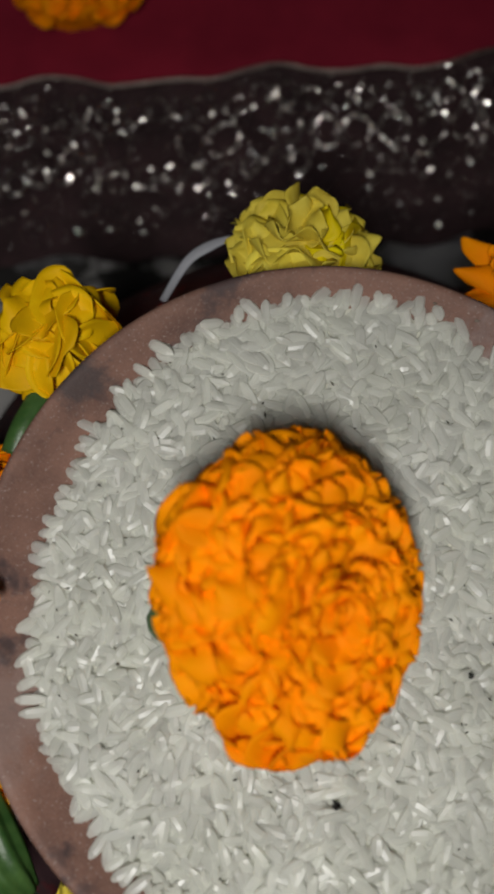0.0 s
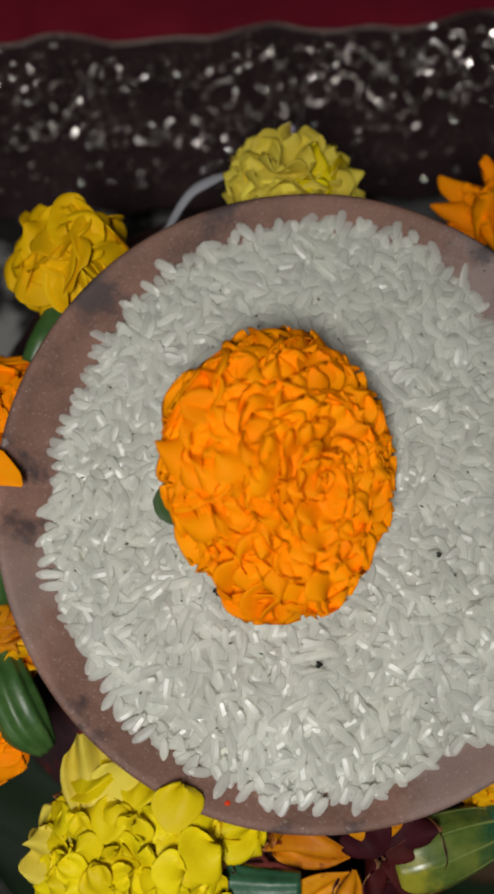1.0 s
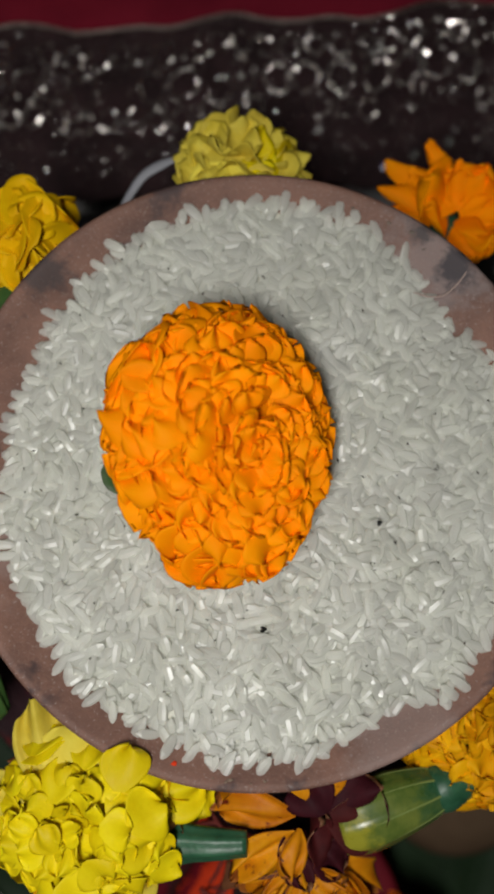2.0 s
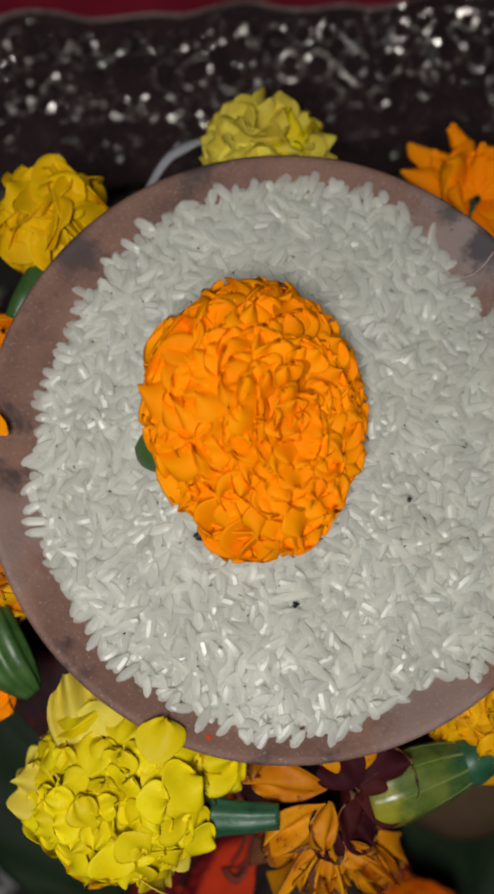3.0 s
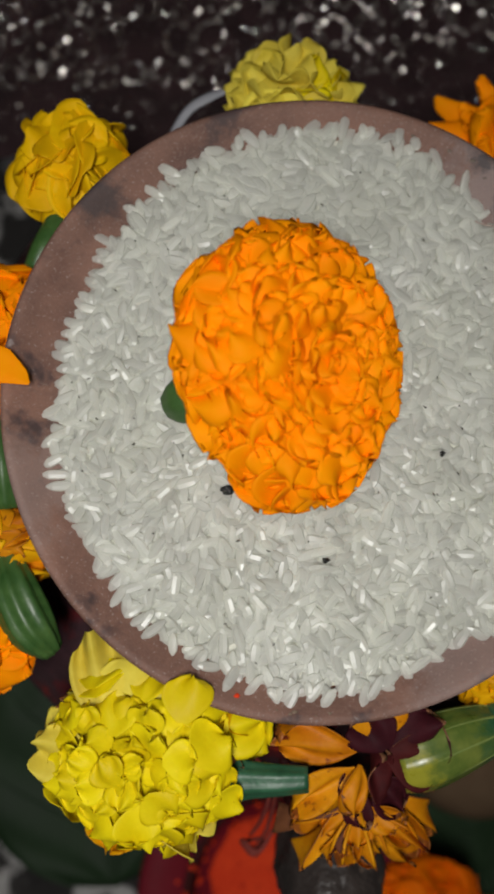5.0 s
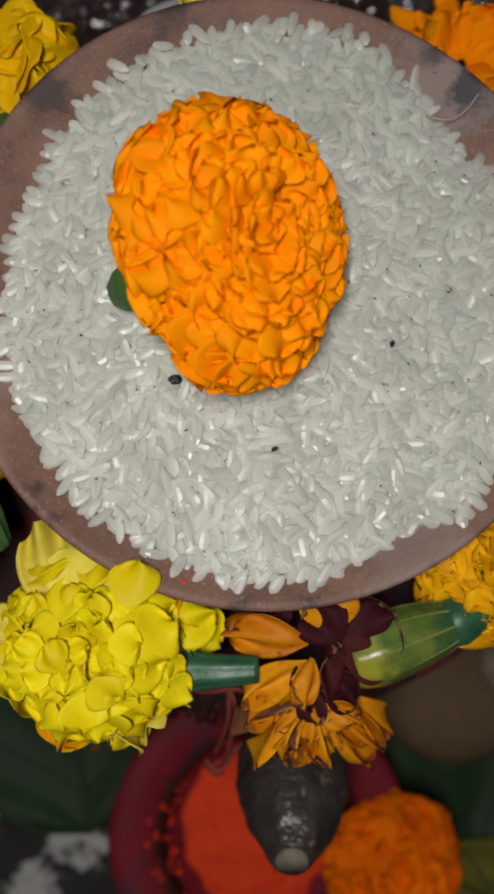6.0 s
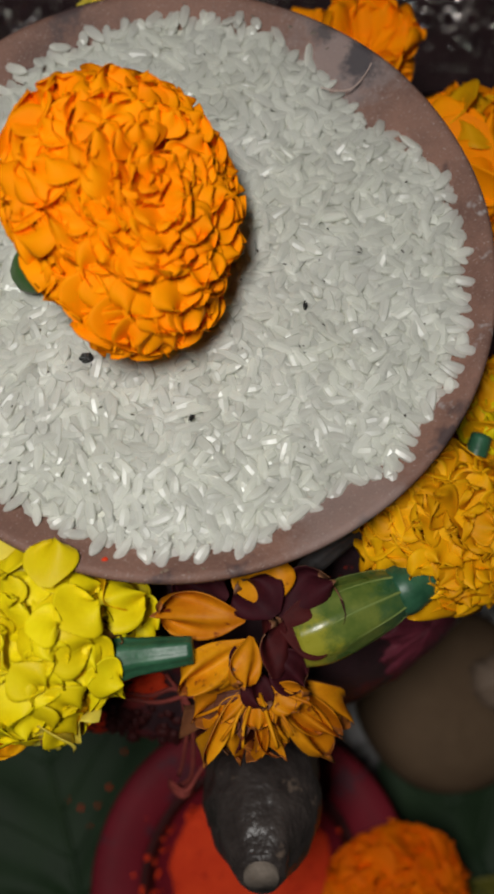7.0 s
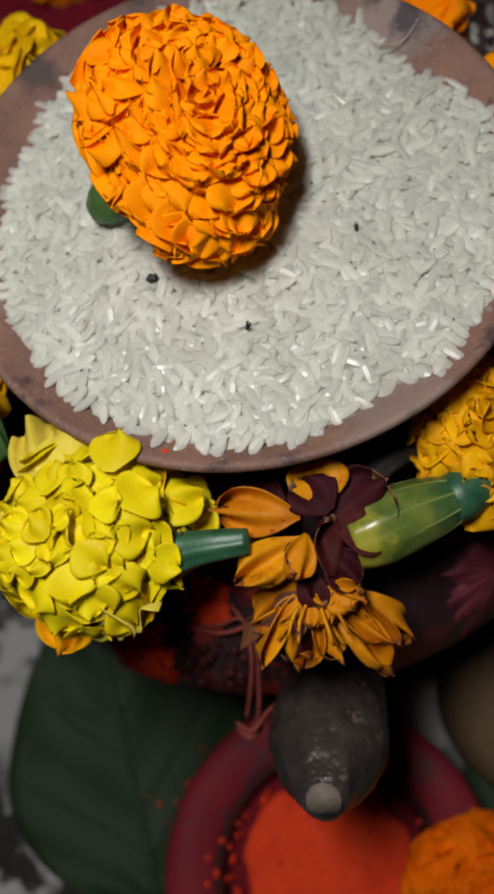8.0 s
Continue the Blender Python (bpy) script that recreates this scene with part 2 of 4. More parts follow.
def smooth_path(points, steps):
    """A Catmull-Rom line through the points."""
    pts = [Vector(p) for p in points]
    pts = [2 * pts[0] - pts[1]] + pts + [2 * pts[-1] - pts[-2]]
    out = []
    for i in range(1, len(pts) - 2):
        p0, p1, p2, p3 = pts[i - 1:i + 3]
        for s in range(steps):
            t = s / steps
            out.append(0.5 * (2 * p1 + (p2 - p0) * t + (2 * p0 - 5 * p1 + 4 * p2 - p3) * t * t + (3 * p1 - p0 - 3 * p2 + p3) * t ** 3))
    out.append(pts[-2])
    return out


def tube(name, points, radii, material, sides=12, steps=5, ribs=0, rib=0.0, flat=1.0, lumps=0.0):
    """A round or ribbed stalk along a line; radii are spread evenly over it."""
    path = smooth_path(points, steps)
    n = len(path)
    swell = smooth_path([Vector((r, 0, 0)) for r in radii], 8)
    verts, faces = [], []
    up = Vector((0.13, 0.21, 1)).normalized()
    for i, p in enumerate(path):
        d = (path[min(i + 1, n - 1)] - path[max(i - 1, 0)]).normalized()
        a = d.cross(up).normalized()
        b = a.cross(d).normalized()
        f = i / (n - 1) * (len(swell) - 1)
        k = min(int(f), len(swell) - 2)
        r = max(0.00005, swell[k].x + (swell[k + 1].x - swell[k].x) * (f - k))
        for s in range(sides):
            g = 2 * math.pi * s / sides
            q = r * (1 + rib * math.cos(ribs * g)) if ribs else r
            q *= 1 + lumps * (noise.noise(p * 90 + a * math.cos(g) * 1.6 + b * math.sin(g) * 1.6) + 0.4 * noise.noise(p * 260 + a * math.cos(g) * 4 + b * math.sin(g) * 4))
            verts.append(p + a * q * math.cos(g) + b * q * flat * math.sin(g))
    for i in range(n - 1):
        for s in range(sides):
            j = (s + 1) % sides
            faces.append((i * sides + s, i * sides + j, (i + 1) * sides + j, (i + 1) * sides + s))
    faces.append(tuple(reversed(range(sides))))
    faces.append(tuple(range((n - 1) * sides, n * sides)))
    return mesh_of(name, verts, faces, material)


def petal_mesh(name, material, seed, width=0.62, curl=0.25, ruffle=0.10, cup=0.1, notch=0.05, nu=9, nv=7, round_end=0.30, edge=None, thick=0.022, taper=0.42, frill=0.0, foot=0.22, waves=1.0, spoon=False):
    """A petal of length 1 along +y: narrow foot, broad waved end, outer face up; two skins with a thin rim."""
    rnd = random.Random(seed)
    ph, k1, ph2 = rnd.uniform(0, 6.3), waves * rnd.uniform(0.8, 1.7), rnd.uniform(0, 6.3)
    lean = rnd.uniform(-0.12, 0.12)
    curl += rnd.uniform(-0.12, 0.12)
    top, faces = [], []
    for j in range(nv):
        v = 0.955 * j / (nv - 2) if j < nv - 1 else 1.0
        w = width * (foot + (1 - foot) * math.sin(0.5 * math.pi * min(1, v / 0.68))) * 0.5 * (1 - taper * (max(0, v - 0.68) / 0.32) ** 2.2)
        if spoon:                                      # a broad, evenly rounded free end
            w = max(0.07 * width, width * (foot + (1 - foot) * math.sin(0.5 * math.pi * min(1, v / 0.62))) * 0.5 * (1 - (max(0, v - 0.55) / 0.45) ** 3.2) ** 0.55)
        for i in range(nu):
            u = 2 * i / (nu - 1) - 1
            x = u * w + lean * v * v
            y = v * (1 - round_end * abs(u) ** 2.4) + notch * v ** 3 * math.sin(1.9 * math.pi * u + ph) + frill * v ** 6 * math.sin(8.5 * u + ph2)
            z = -curl * v * v + cup * u * u * v + ruffle * v ** 1.6 * math.sin(k1 * math.pi * u + ph) + 0.4 * ruffle * v * math.sin(5 * v + ph2)
            top.append(Vector((x, y, z)))
    n = len(top)
    verts = top + [p - Vector((0, 0, thick)) for p in top]
    for j in range(nv - 1):
        for i in range(nu - 1):
            q = (j * nu + i, j * nu + i + 1, (j + 1) * nu + i + 1, (j + 1) * nu + i)
            faces.append(q)
            faces.append(tuple(n + c for c in reversed(q)))
    rim = [j * nu for j in range(nv)] + [(nv - 1) * nu + i for i in range(1, nu)] + [j * nu + nu - 1 for j in range(nv - 2, -1, -1)]
    count = len(faces)
    for a, b in zip(rim, rim[1:]):
        faces.append((a, b, n + b, n + a))
    me = mesh_of(name, verts, faces, material)
    if edge:
        me.materials.append(edge)
        for p in me.polygons[count:]:
            p.material_index = 1
        for p in me.polygons[count - 2 * (nu - 1):count]:
            p.material_index = 1
    return me


def basis(y, z, at, sx=1.0, sy=1.0, sz=1.0):
    """A place whose y axis runs along y and whose z axis is nearest to z."""
    y = Vector(y).normalized()
    x = y.cross(Vector(z)).normalized()
    z = x.cross(y).normalized()
    m = Matrix((x * sx, y * sy, z * sz)).transposed().to_4x4()
    m.translation = at
    return m


def bloom(name, centre, axis, radii, n, sizes, meshes, label, seed, group="", reach=112, spread=0.6, lifts=(68, 18), jitter=0.22, side=(0, 1, 0), base=None, odd=None, odd_share=0.0, mess=0.15, shape=None, lump=0.06, odd_from=0.0, side_gain=0.0, crowd=0.0):
    """A double marigold: petals in a golden-angle spiral over a dome, small and upright in the middle,
    broad and lying over one another outwards."""
    rnd = random.Random(seed)
    ax = Vector(axis).normalized()
    e2 = (Vector(side) - ax * ax.dot(Vector(side))).normalized()
    e1 = e2.cross(ax).normalized()
    c = Vector(centre)
    fl = thing(name, base or (c - Vector((0, 0, radii[2]))), label, "flower", group)
    core_v, core_f = [], []
    for j in range(9):
        f = math.radians(5 + 170 * j / 8)
        for i in range(14):
            g = 2 * math.pi * i / 14
            core_v.append(c + 0.78 * (shape(g) if shape else 1.0) * (e1 * radii[0] * math.sin(f) * math.cos(g) + e2 * radii[1] * math.sin(f) * math.sin(g) + ax * radii[2] * math.cos(f)))
    for j in range(8):
        for i in range(14):
            core_f.append((j * 14 + i, j * 14 + (i + 1) % 14, (j + 1) * 14 + (i + 1) % 14, (j + 1) * 14 + i))
    part("flower_head", mesh_of("flower_head", core_v, core_f, meshes[0].materials[0]), fl)
    for i in range(n):
        q = ((i + 0.5) / n) ** spread
        f = math.radians(reach * q + rnd.uniform(-4, 4))
        g = i * 2.39996 + rnd.uniform(-jitter, jitter)
        g -= crowd * q * math.sin(g)
        d = e1 * math.sin(f) * math.cos(g) * radii[0] + e2 * math.sin(f) * math.sin(g) * radii[1] + ax * math.cos(f) * radii[2]
        d *= (shape(g) if shape else 1.0) * (1 + rnd.uniform(-lump, lump) + 0.8 * lump * noise.noise(Vector((2 * math.cos(g) * q, 2 * math.sin(g) * q, seed))))
        nrm = (e1 * math.sin(f) * math.cos(g) / radii[0] + e2 * math.sin(f) * math.sin(g) / radii[1] + ax * math.cos(f) / radii[2]).normalized()
        out = e1 * math.cos(g) + e2 * math.sin(g)
        tan = (out - nrm * out.dot(nrm))
        tan = tan.normalized() if tan.length > 1e-4 else e1
        tan = (tan + nrm.cross(tan) * rnd.uniform(-0.35, 0.35)).normalized()
        lift = math.radians(lifts[0] + (lifts[1] - lifts[0]) * min(1, q * 1.15) + rnd.uniform(-9, 9))
        y = tan * math.cos(lift) + nrm * math.sin(lift)
        z = nrm * math.cos(lift) - tan * math.sin(lift)
        roll = rnd.gauss(0, mess)
        z = z * math.cos(roll) + y.cross(z) * math.sin(roll)
        y = (y + z * rnd.gauss(0, mess * 0.7)).normalized()
        size = (sizes[0] + (sizes[1] - sizes[0]) * q) * rnd.uniform(0.8, 1.22) * (1 - side_gain * math.cos(g) * q)
        at = c + d - y * size * 0.72
        pool = odd if odd and q >= odd_from and rnd.random() < odd_share else meshes
        part("petal", rnd.choice(pool), fl, basis(y, z, at, size * rnd.uniform(0.9, 1.15), size, size))
    return fl


def petals(tag, material, count, seed, **kw):
    return [petal_mesh("petal_" + tag, material, seed + k, **kw) for k in range(count)]


P_ORANGE = petals("orange", M_ORANGE, 12, 10, width=1.25, curl=0.08, ruffle=0.17, notch=0.05, nu=15, nv=12, round_end=0.06, frill=0.02, spoon=True)
P_HERO = petals("hero", M_ORANGE, 18, 10, width=1.36, curl=0.06, ruffle=0.16, cup=0.02, notch=0.035, nu=17, nv=13, round_end=0.05, thick=0.020, frill=0.015, waves=1.15, spoon=True)
P_RUST = petals("rust", M_RUST, 8, 15, width=1.35, curl=0.10, ruffle=0.16, notch=0.04, nu=15, nv=12, round_end=0.06, spoon=True)
P_YELLOW = petals("yellow", M_YELLOW, 12, 30, width=1.25, curl=0.22, ruffle=0.18, cup=-0.05, notch=0.04, nu=17, nv=12, round_end=0.06, thick=0.020, frill=0.018, waves=1.2, spoon=True)
P_PALE = petals("pale", M_PALEYELLOW, 8, 40, width=1.40, curl=0.10, ruffle=0.19, notch=0.05, nu=17, nv=10, round_end=0.12, taper=0.25, frill=0.03, waves=1.3)
P_GOLD = petals("gold", M_GOLD, 8, 50, width=1.30, curl=0.18, ruffle=0.20, notch=0.04, nu=15, nv=12, round_end=0.06, frill=0.02, waves=1.2, spoon=True)
P_DEEP = petals("deep", M_DEEP, 8, 55, width=1.40, curl=0.14, ruffle=0.14, notch=0.05, nu=15, nv=10, round_end=0.14, taper=0.15, frill=0.02)
P_AMBER = petals("amber", M_DORANGE, 9, 60, width=1.0, curl=0.14, ruffle=0.20, notch=0.05, nu=19, nv=13, round_end=0.05, edge=M_AEDGE, frill=0.035, foot=0.10, waves=1.2, spoon=True)
P_MAROON = petals("maroon", M_MAROON, 6, 70, width=1.05, curl=0.20, ruffle=0.24, notch=0.06, nu=17, nv=12, round_end=0.06, edge=M_EDGE, thick=0.03, frill=0.03, waves=1.3, spoon=True)
P_WITHER = petals("withered", M_WITHER, 4, 80, width=0.7, curl=0.3, ruffle=0.16, notch=0.08)
P_TONGUE = petals("tongue", M_ORANGE, 4, 90, width=0.45, curl=0.18, ruffle=0.05, notch=0.03)

# ---- the setting ----


def sheet(name, x0, x1, y0, y1, nx, ny, height, material):
    verts, faces = [], []
    for j in range(ny + 1):
        for i in range(nx + 1):
            x, y = x0 + (x1 - x0) * i / nx, y0 + (y1 - y0) * j / ny
            verts.append((x, y, height(x, y)))
    for j in range(ny):
        for i in range(nx):
            a = j * (nx + 1) + i
            faces.append((a, a + 1, a + nx + 2, a + nx + 1))
    return mesh_of(name, verts, faces, material)


def slab(name, lo, hi, material):
    x0, y0, z0 = lo
    x1, y1, z1 = hi
    v = [(x0, y0, z0), (x1, y0, z0), (x1, y1, z0), (x0, y1, z0), (x0, y0, z1), (x1, y0, z1), (x1, y1, z1), (x0, y1, z1)]
    f = [(3, 2, 1, 0), (4, 5, 6, 7), (0, 1, 5, 4), (1, 2, 6, 5), (2, 3, 7, 6), (3, 0, 4, 7)]
    return mesh_of(name, v, f, material, False)


single("floor", sheet("floor", -1.5, 1.5, -1.5, 1.5, 60, 60, lambda x, y: 0.0006 * noise.noise(Vector((x * 9, y * 9, 0))), M_FLOOR),
       "dark stone floor with pale chalky smears", "floor", kind="structure")
for nm, lo, hi in (("wall_north", (-1.6, 1.5, -0.01), (1.6, 1.6, 2.4)), ("wall_south", (-1.6, -1.6, -0.01), (1.6, -1.5, 2.4)),
                   ("wall_east", (1.5, -1.5, -0.01), (1.6, 1.5, 2.4)), ("wall_west", (-1.6, -1.5, -0.01), (-1.5, 1.5, 2.4)),
                   ("ceiling", (-1.6, -1.6, 2.4), (1.6, 1.6, 2.5))):
    single(nm, slab(nm, lo, hi, M_WALL), "plain plastered " + nm.split("_")[0] + " of a small room", nm.split("_")[0], kind="structure")


# ---- the cloth behind the pot ----
def edge_line(x):
    return 0.2125 + 0.068 * x + 0.0022 * math.sin(x * 62 + 0.6) + 0.0014 * math.sin(x * 141)


def cloth_height(x, y):
    s = (y - edge_line(x)) / 0.065
    fold = 0.004 * noise.noise(Vector((x * 16, y * 14, 3.0))) + 0.0015 * noise.noise(Vector((x * 55, y * 48, 1.0)))
    if s >= 0:
        return 0.094 + 0.006 * min(1, s) + fold
    return max(0.004, 0.094 + 0.030 * s - 0.04 * max(0, -s - 1) + fold)


cloth = thing("altar_cloth", (0, 0.5, 0), "maroon velvet cloth with a dark beaded border, over a low seat", "cloth")


def strip(name, s0, s1, ns, material, lift):
    verts, faces, nx = [], [], 150
    for j in range(ns + 1):
        for i in range(nx + 1):
            x = -0.45 + 0.9 * i / nx
            y = edge_line(x) + s0 + (s1 - s0) * j / ns
            verts.append((x, y, cloth_height(x, y) + lift))
    for j in range(ns):
        for i in range(nx):
            a = j * (nx + 1) + i
            faces.append((a, a + 1, a + nx + 2, a + nx + 1))
    return mesh_of(name, verts, faces, material)


part("velvet", strip("velvet", -0.004, 0.5, 60, M_VELVET, 0.0), cloth)
part("border", strip("border", -0.064, 0.0, 24, M_NET, 0.0012), cloth, label="dark net border sewn with silver beads")
seat = single("low_seat", slab("low_seat", (-0.44, 0.235, 0.0), (0.44, 0.70, 0.085), M_POT), "dark low seat under a maroon cloth", "stool")

part("cord", tube("cord", [(x, edge_line(x), cloth_height(x, edge_line(x)) + 0.0022) for x in [-0.42 + 0.014 * k for k in range(61)]], [0.0009, 0.0009], M_CORD, 8, 3), cloth, label="tarnished silver cord along the seam")
rnd = random.Random(5)
spots = []
for k in range(300):                                   # the corded edge
    x = -0.42 + 0.84 * k / 299
    spots.append((x + rnd.gauss(0, 0.0006), rnd.gauss(0, 0.0005), rnd.uniform(0.7, 1.1)))
for row, (d, rad, gap, cnt) in enumerate(((-0.010, 0.0040, 0.0100, 15), (-0.022, 0.0058, 0.0140, 22), (-0.034, 0.0040, 0.0105, 15))):
    x = -0.30
    while x < 0.30:
        if rnd.random() < 0.88:
            for q in range(cnt):
                a = 2 * math.pi * q / cnt
                spots.append((x + rad * math.cos(a) + rnd.gauss(0, 0.0004), d + rad * math.sin(a) + rnd.gauss(0, 0.0004), rnd.uniform(0.75, 1.1)))
        x += gap * rnd.uniform(0.9, 1.15)
x = -0.30
while x < 0.30:                                        # sprays below the rings
    for q in range(7):
        a = math.radians(200 + 23 * q)
        for s in range(2, 7):
            if rnd.random() < 0.72:
                spots.append((x + 0.0027 * s * math.cos(a), -0.041 + 0.0031 * s * math.sin(a) + rnd.gauss(0, 0.0004), rnd.uniform(0.4, 0.8)))
    x += rnd.uniform(0.030, 0.040)
for k in range(4200):
    spots.append((rnd.uniform(-0.3, 0.3), rnd.uniform(-0.058, 0.0), rnd.uniform(0.25, 0.52)))
ico = bmesh.new()
bmesh.ops.create_icosphere(ico, subdivisions=1, radius=1)
ico_v, ico_f = [v.co.copy() for v in ico.verts], [tuple(v.index for v in f.verts) for f in ico.faces]
ico.free()
bv, bf = [], []
for x, d, r in spots:
    y = edge_line(x) + d
    turn = Euler((radians(29) + rnd.gauss(0, 0.16), rnd.gauss(0, 0.16), rnd.uniform(0, 6))).to_matrix()
    o, at = len(bv), Vector((x, y, cloth_height(x, y) + 0.0018))
    if rnd.random() < 0.15:                            # round glass-like beads, the rest flat spangles
        bv += [at + v * (r * 0.00085) for v in ico_v]
        bf += [tuple(o + k for k in f) for f in ico_f]
        continue
    for h, q in ((0.00025, 0.6), (0.0, 1.0), (-0.0003, 0.7)):
        bv += [at + turn @ Vector((r * q * 0.00110 * math.cos(k * 1.0472), r * q * 0.00110 * math.sin(k * 1.0472), h)) for k in range(6)]
    bf.append(tuple(o + k for k in range(6)))
    for lv in (0, 6):
        bf += [(o + lv + k, o + lv + 6 + k, o + lv + 6 + (k + 1) % 6, o + lv + (k + 1) % 6) for k in range(6)]
part("beadwork", mesh_of("beadwork", bv, bf, M_BEAD, False), cloth, label="silver beads in rings and sprays", kind="stuff")

# ---- the pot ----
AX, AY = 0.018, -0.002
pot = thing("water_pot", (AX, AY, 0), "dark clay water pot smeared with vermilion, with a spout", "pot")
part("body", lathe("body", [(0.058, 0.0), (0.066, 0.004), (0.088, 0.035), (0.108, 0.075), (0.116, 0.105), (0.1185, 0.128), (0.115, 0.146), (0.104, 0.163),
                            (0.088, 0.176), (0.068, 0.187), (0.052, 0.194), (0.047, 0.199), (0.047, 0.205), (0.050, 0.2085), (0.046, 0.2095), (0.040, 0.206)],
                   M_POT, (AX, AY, 0), 112, 0.02, 2.0), pot)
spout = part("spout", tube("spout", [(0.034, -0.104, 0.124), (0.031, -0.120, 0.137), (0.0285, -0.133, 0.150), (0.0272, -0.141, 0.160), (0.0262, -0.1475, 0.1685), (0.0257, -0.1512, 0.1735)],
                           [0.0100, 0.0148, 0.0172, 0.0150, 0.0096, 0.0064], M_SPOUT, 36, 8, lumps=0.12), pot, label="black clay spout with a chalky plug")
part("plug", tube("plug", [(0.0259, -0.1500, 0.1722), (0.0256, -0.1520, 0.1745)], [0.0050, 0.0046], M_PLUG, 18, 3), spout, label="pale chalky plug")


def belly(angle, r):
    """A place on the pot's shoulder, by the compass angle and the distance from the axis."""
    prof = [(0.047, 0.200), (0.068, 0.187), (0.088, 0.176), (0.104, 0.163), (0.115, 0.146), (0.1185, 0.128)]
    for (r0, z0), (r1, z1) in zip(prof, prof[1:]):
        if r <= r1:
            return Vector((AX + r * math.cos(angle), AY + r * math.sin(angle), z0 + (z1 - z0) * (r - r0) / (r1 - r0)))
    return Vector((AX + 0.1185 * math.cos(angle), AY + 0.1185 * math.sin(angle), 0.128))


def smear(name, angle, r, wide, deep, seed, material, label):
    """A crumbly patch of powder lying on the shoulder."""
    rn = random.Random(seed)
    verts, faces, n = [], [], 90
    c = belly(angle, r)
    for k, s in enumerate((0.0, 0.4, 0.7, 0.92, 1.05)):
        for i in range(n):
            a = 2 * math.pi * i / n
            w = s * (1 + 0.40 * noise.noise(Vector((2.2 * math.cos(a), 2.2 * math.sin(a), seed))) + 0.30 * noise.noise(Vector((8 * math.cos(a), 8 * math.sin(a), seed + s))) + 0.06 * rn.uniform(-1, 1))
            p = belly(angle + wide * w * math.cos(a), r + deep * w * math.sin(a))
            h = 0.0022 * (1 - s * s) + 0.0006 * rn.uniform(-1, 1) + (0.0012 if s < 1 else -0.002)
            verts.append(p + Vector(((p.x - AX) * 2, (p.y - AY) * 2, 1)).normalized() * h)
    for k in range(4):
        for i in range(n):
            j = (i + 1) % n
            faces.append((k * n + i, k * n + j, (k + 1) * n + j, (k + 1) * n + i))
    return part(name, mesh_of(name, verts, faces, material), pot, label=label)


smear("powder_smear", math.radians(247), 0.112, 0.10, 0.009, 4.0, M_VERM, "bright vermilion powder smear")
smear("powder_smear", math.radians(258), 0.098, 0.07, 0.008, 9.0, M_VERM, "bright vermilion powder smear")
smear("powder_smear", math.radians(306), 0.110, 0.15, 0.010, 7.0, M_PINK, "dull magenta powder smear")

nv_, nf_ = [], []
rn = random.Random(71)
for k in range(110):                                   # dried lumps of crust on the shoulder
    a, r = math.radians(rn.gauss(256, 9)), rn.uniform(0.098, 0.117)
    c, sz, o = belly(a, r), rn.uniform(0.0008, 0.0030), len(nv_)
    t = Euler((rn.uniform(0, 6), rn.uniform(0, 6), 0)).to_matrix()
    nv_ += [c + t @ (v * sz * rn.uniform(0.75, 1.2)) for v in ico_v]
    nf_ += [tuple(o + q for q in f) for f in ico_f]
part("crust", mesh_of("crust", nv_, nf_, M_GROOVE), pot, label="dark dried crust lumps", kind="stuff")

thread = thing("sacred_thread", (0.006, -0.118, 0.15), "twisted red cotton thread tied round the pot", "thread")
for k, pts in enumerate(([(-0.012, -0.100, 0.1655), (-0.002, -0.1035, 0.167), (0.007, -0.1025, 0.170), (0.0085, -0.112, 0.164), (0.0065, -0.121, 0.154), (0.004, -0.1275, 0.144)],
                         [(0.004, -0.098, 0.1700), (0.0100, -0.108, 0.1680), (0.0095, -0.119, 0.1570), (0.0075, -0.128, 0.1460), (0.003, -0.131, 0.138)],
                         [(-0.010, -0.103, 0.1665), (0.001, -0.1055, 0.167), (0.0105, -0.1045, 0.1695), (0.019, -0.1080, 0.166)],
                         [(0.001, -0.1285, 0.146), (0.006, -0.1315, 0.149), (0.010, -0.127, 0.147), (0.013, -0.124, 0.144)])):
    part("strand", tube("strand", pts, [0.0006, 0.0007, 0.0006], M_THREAD, 7, 5), thread)
part("knot", tube("knot", [(0.001, -0.130, 0.142), (0.005, -0.1325, 0.1455), (0.008, -0.130, 0.142)], [0.0009, 0.0017, 0.0009], M_THREAD, 9, 5), thread)

# ---- the clay plate and its rice ----
PZ = 0.231
plate = thing("clay_plate", (AX, AY, 0.209), "brown unglazed clay plate resting on the pot's mouth", "plate")
part("dish", lathe("dish", [(0.002, 0.2175), (0.040, 0.2180), (0.054, 0.2200), (0.0620, 0.2228), (0.0690, 0.2262), (0.0735, 0.2292), (0.0755, 0.2306), (0.0768, 0.2311), (0.0777, 0.2306),
                            (0.0780, 0.2293), (0.0772, 0.2272), (0.0740, 0.2240), (0.066, 0.2185), (0.056, 0.2138), (0.044, 0.2100), (0.002, 0.2092)], M_CLAY, (AX, AY, 0), 160, 0.012, 5.0), plate)


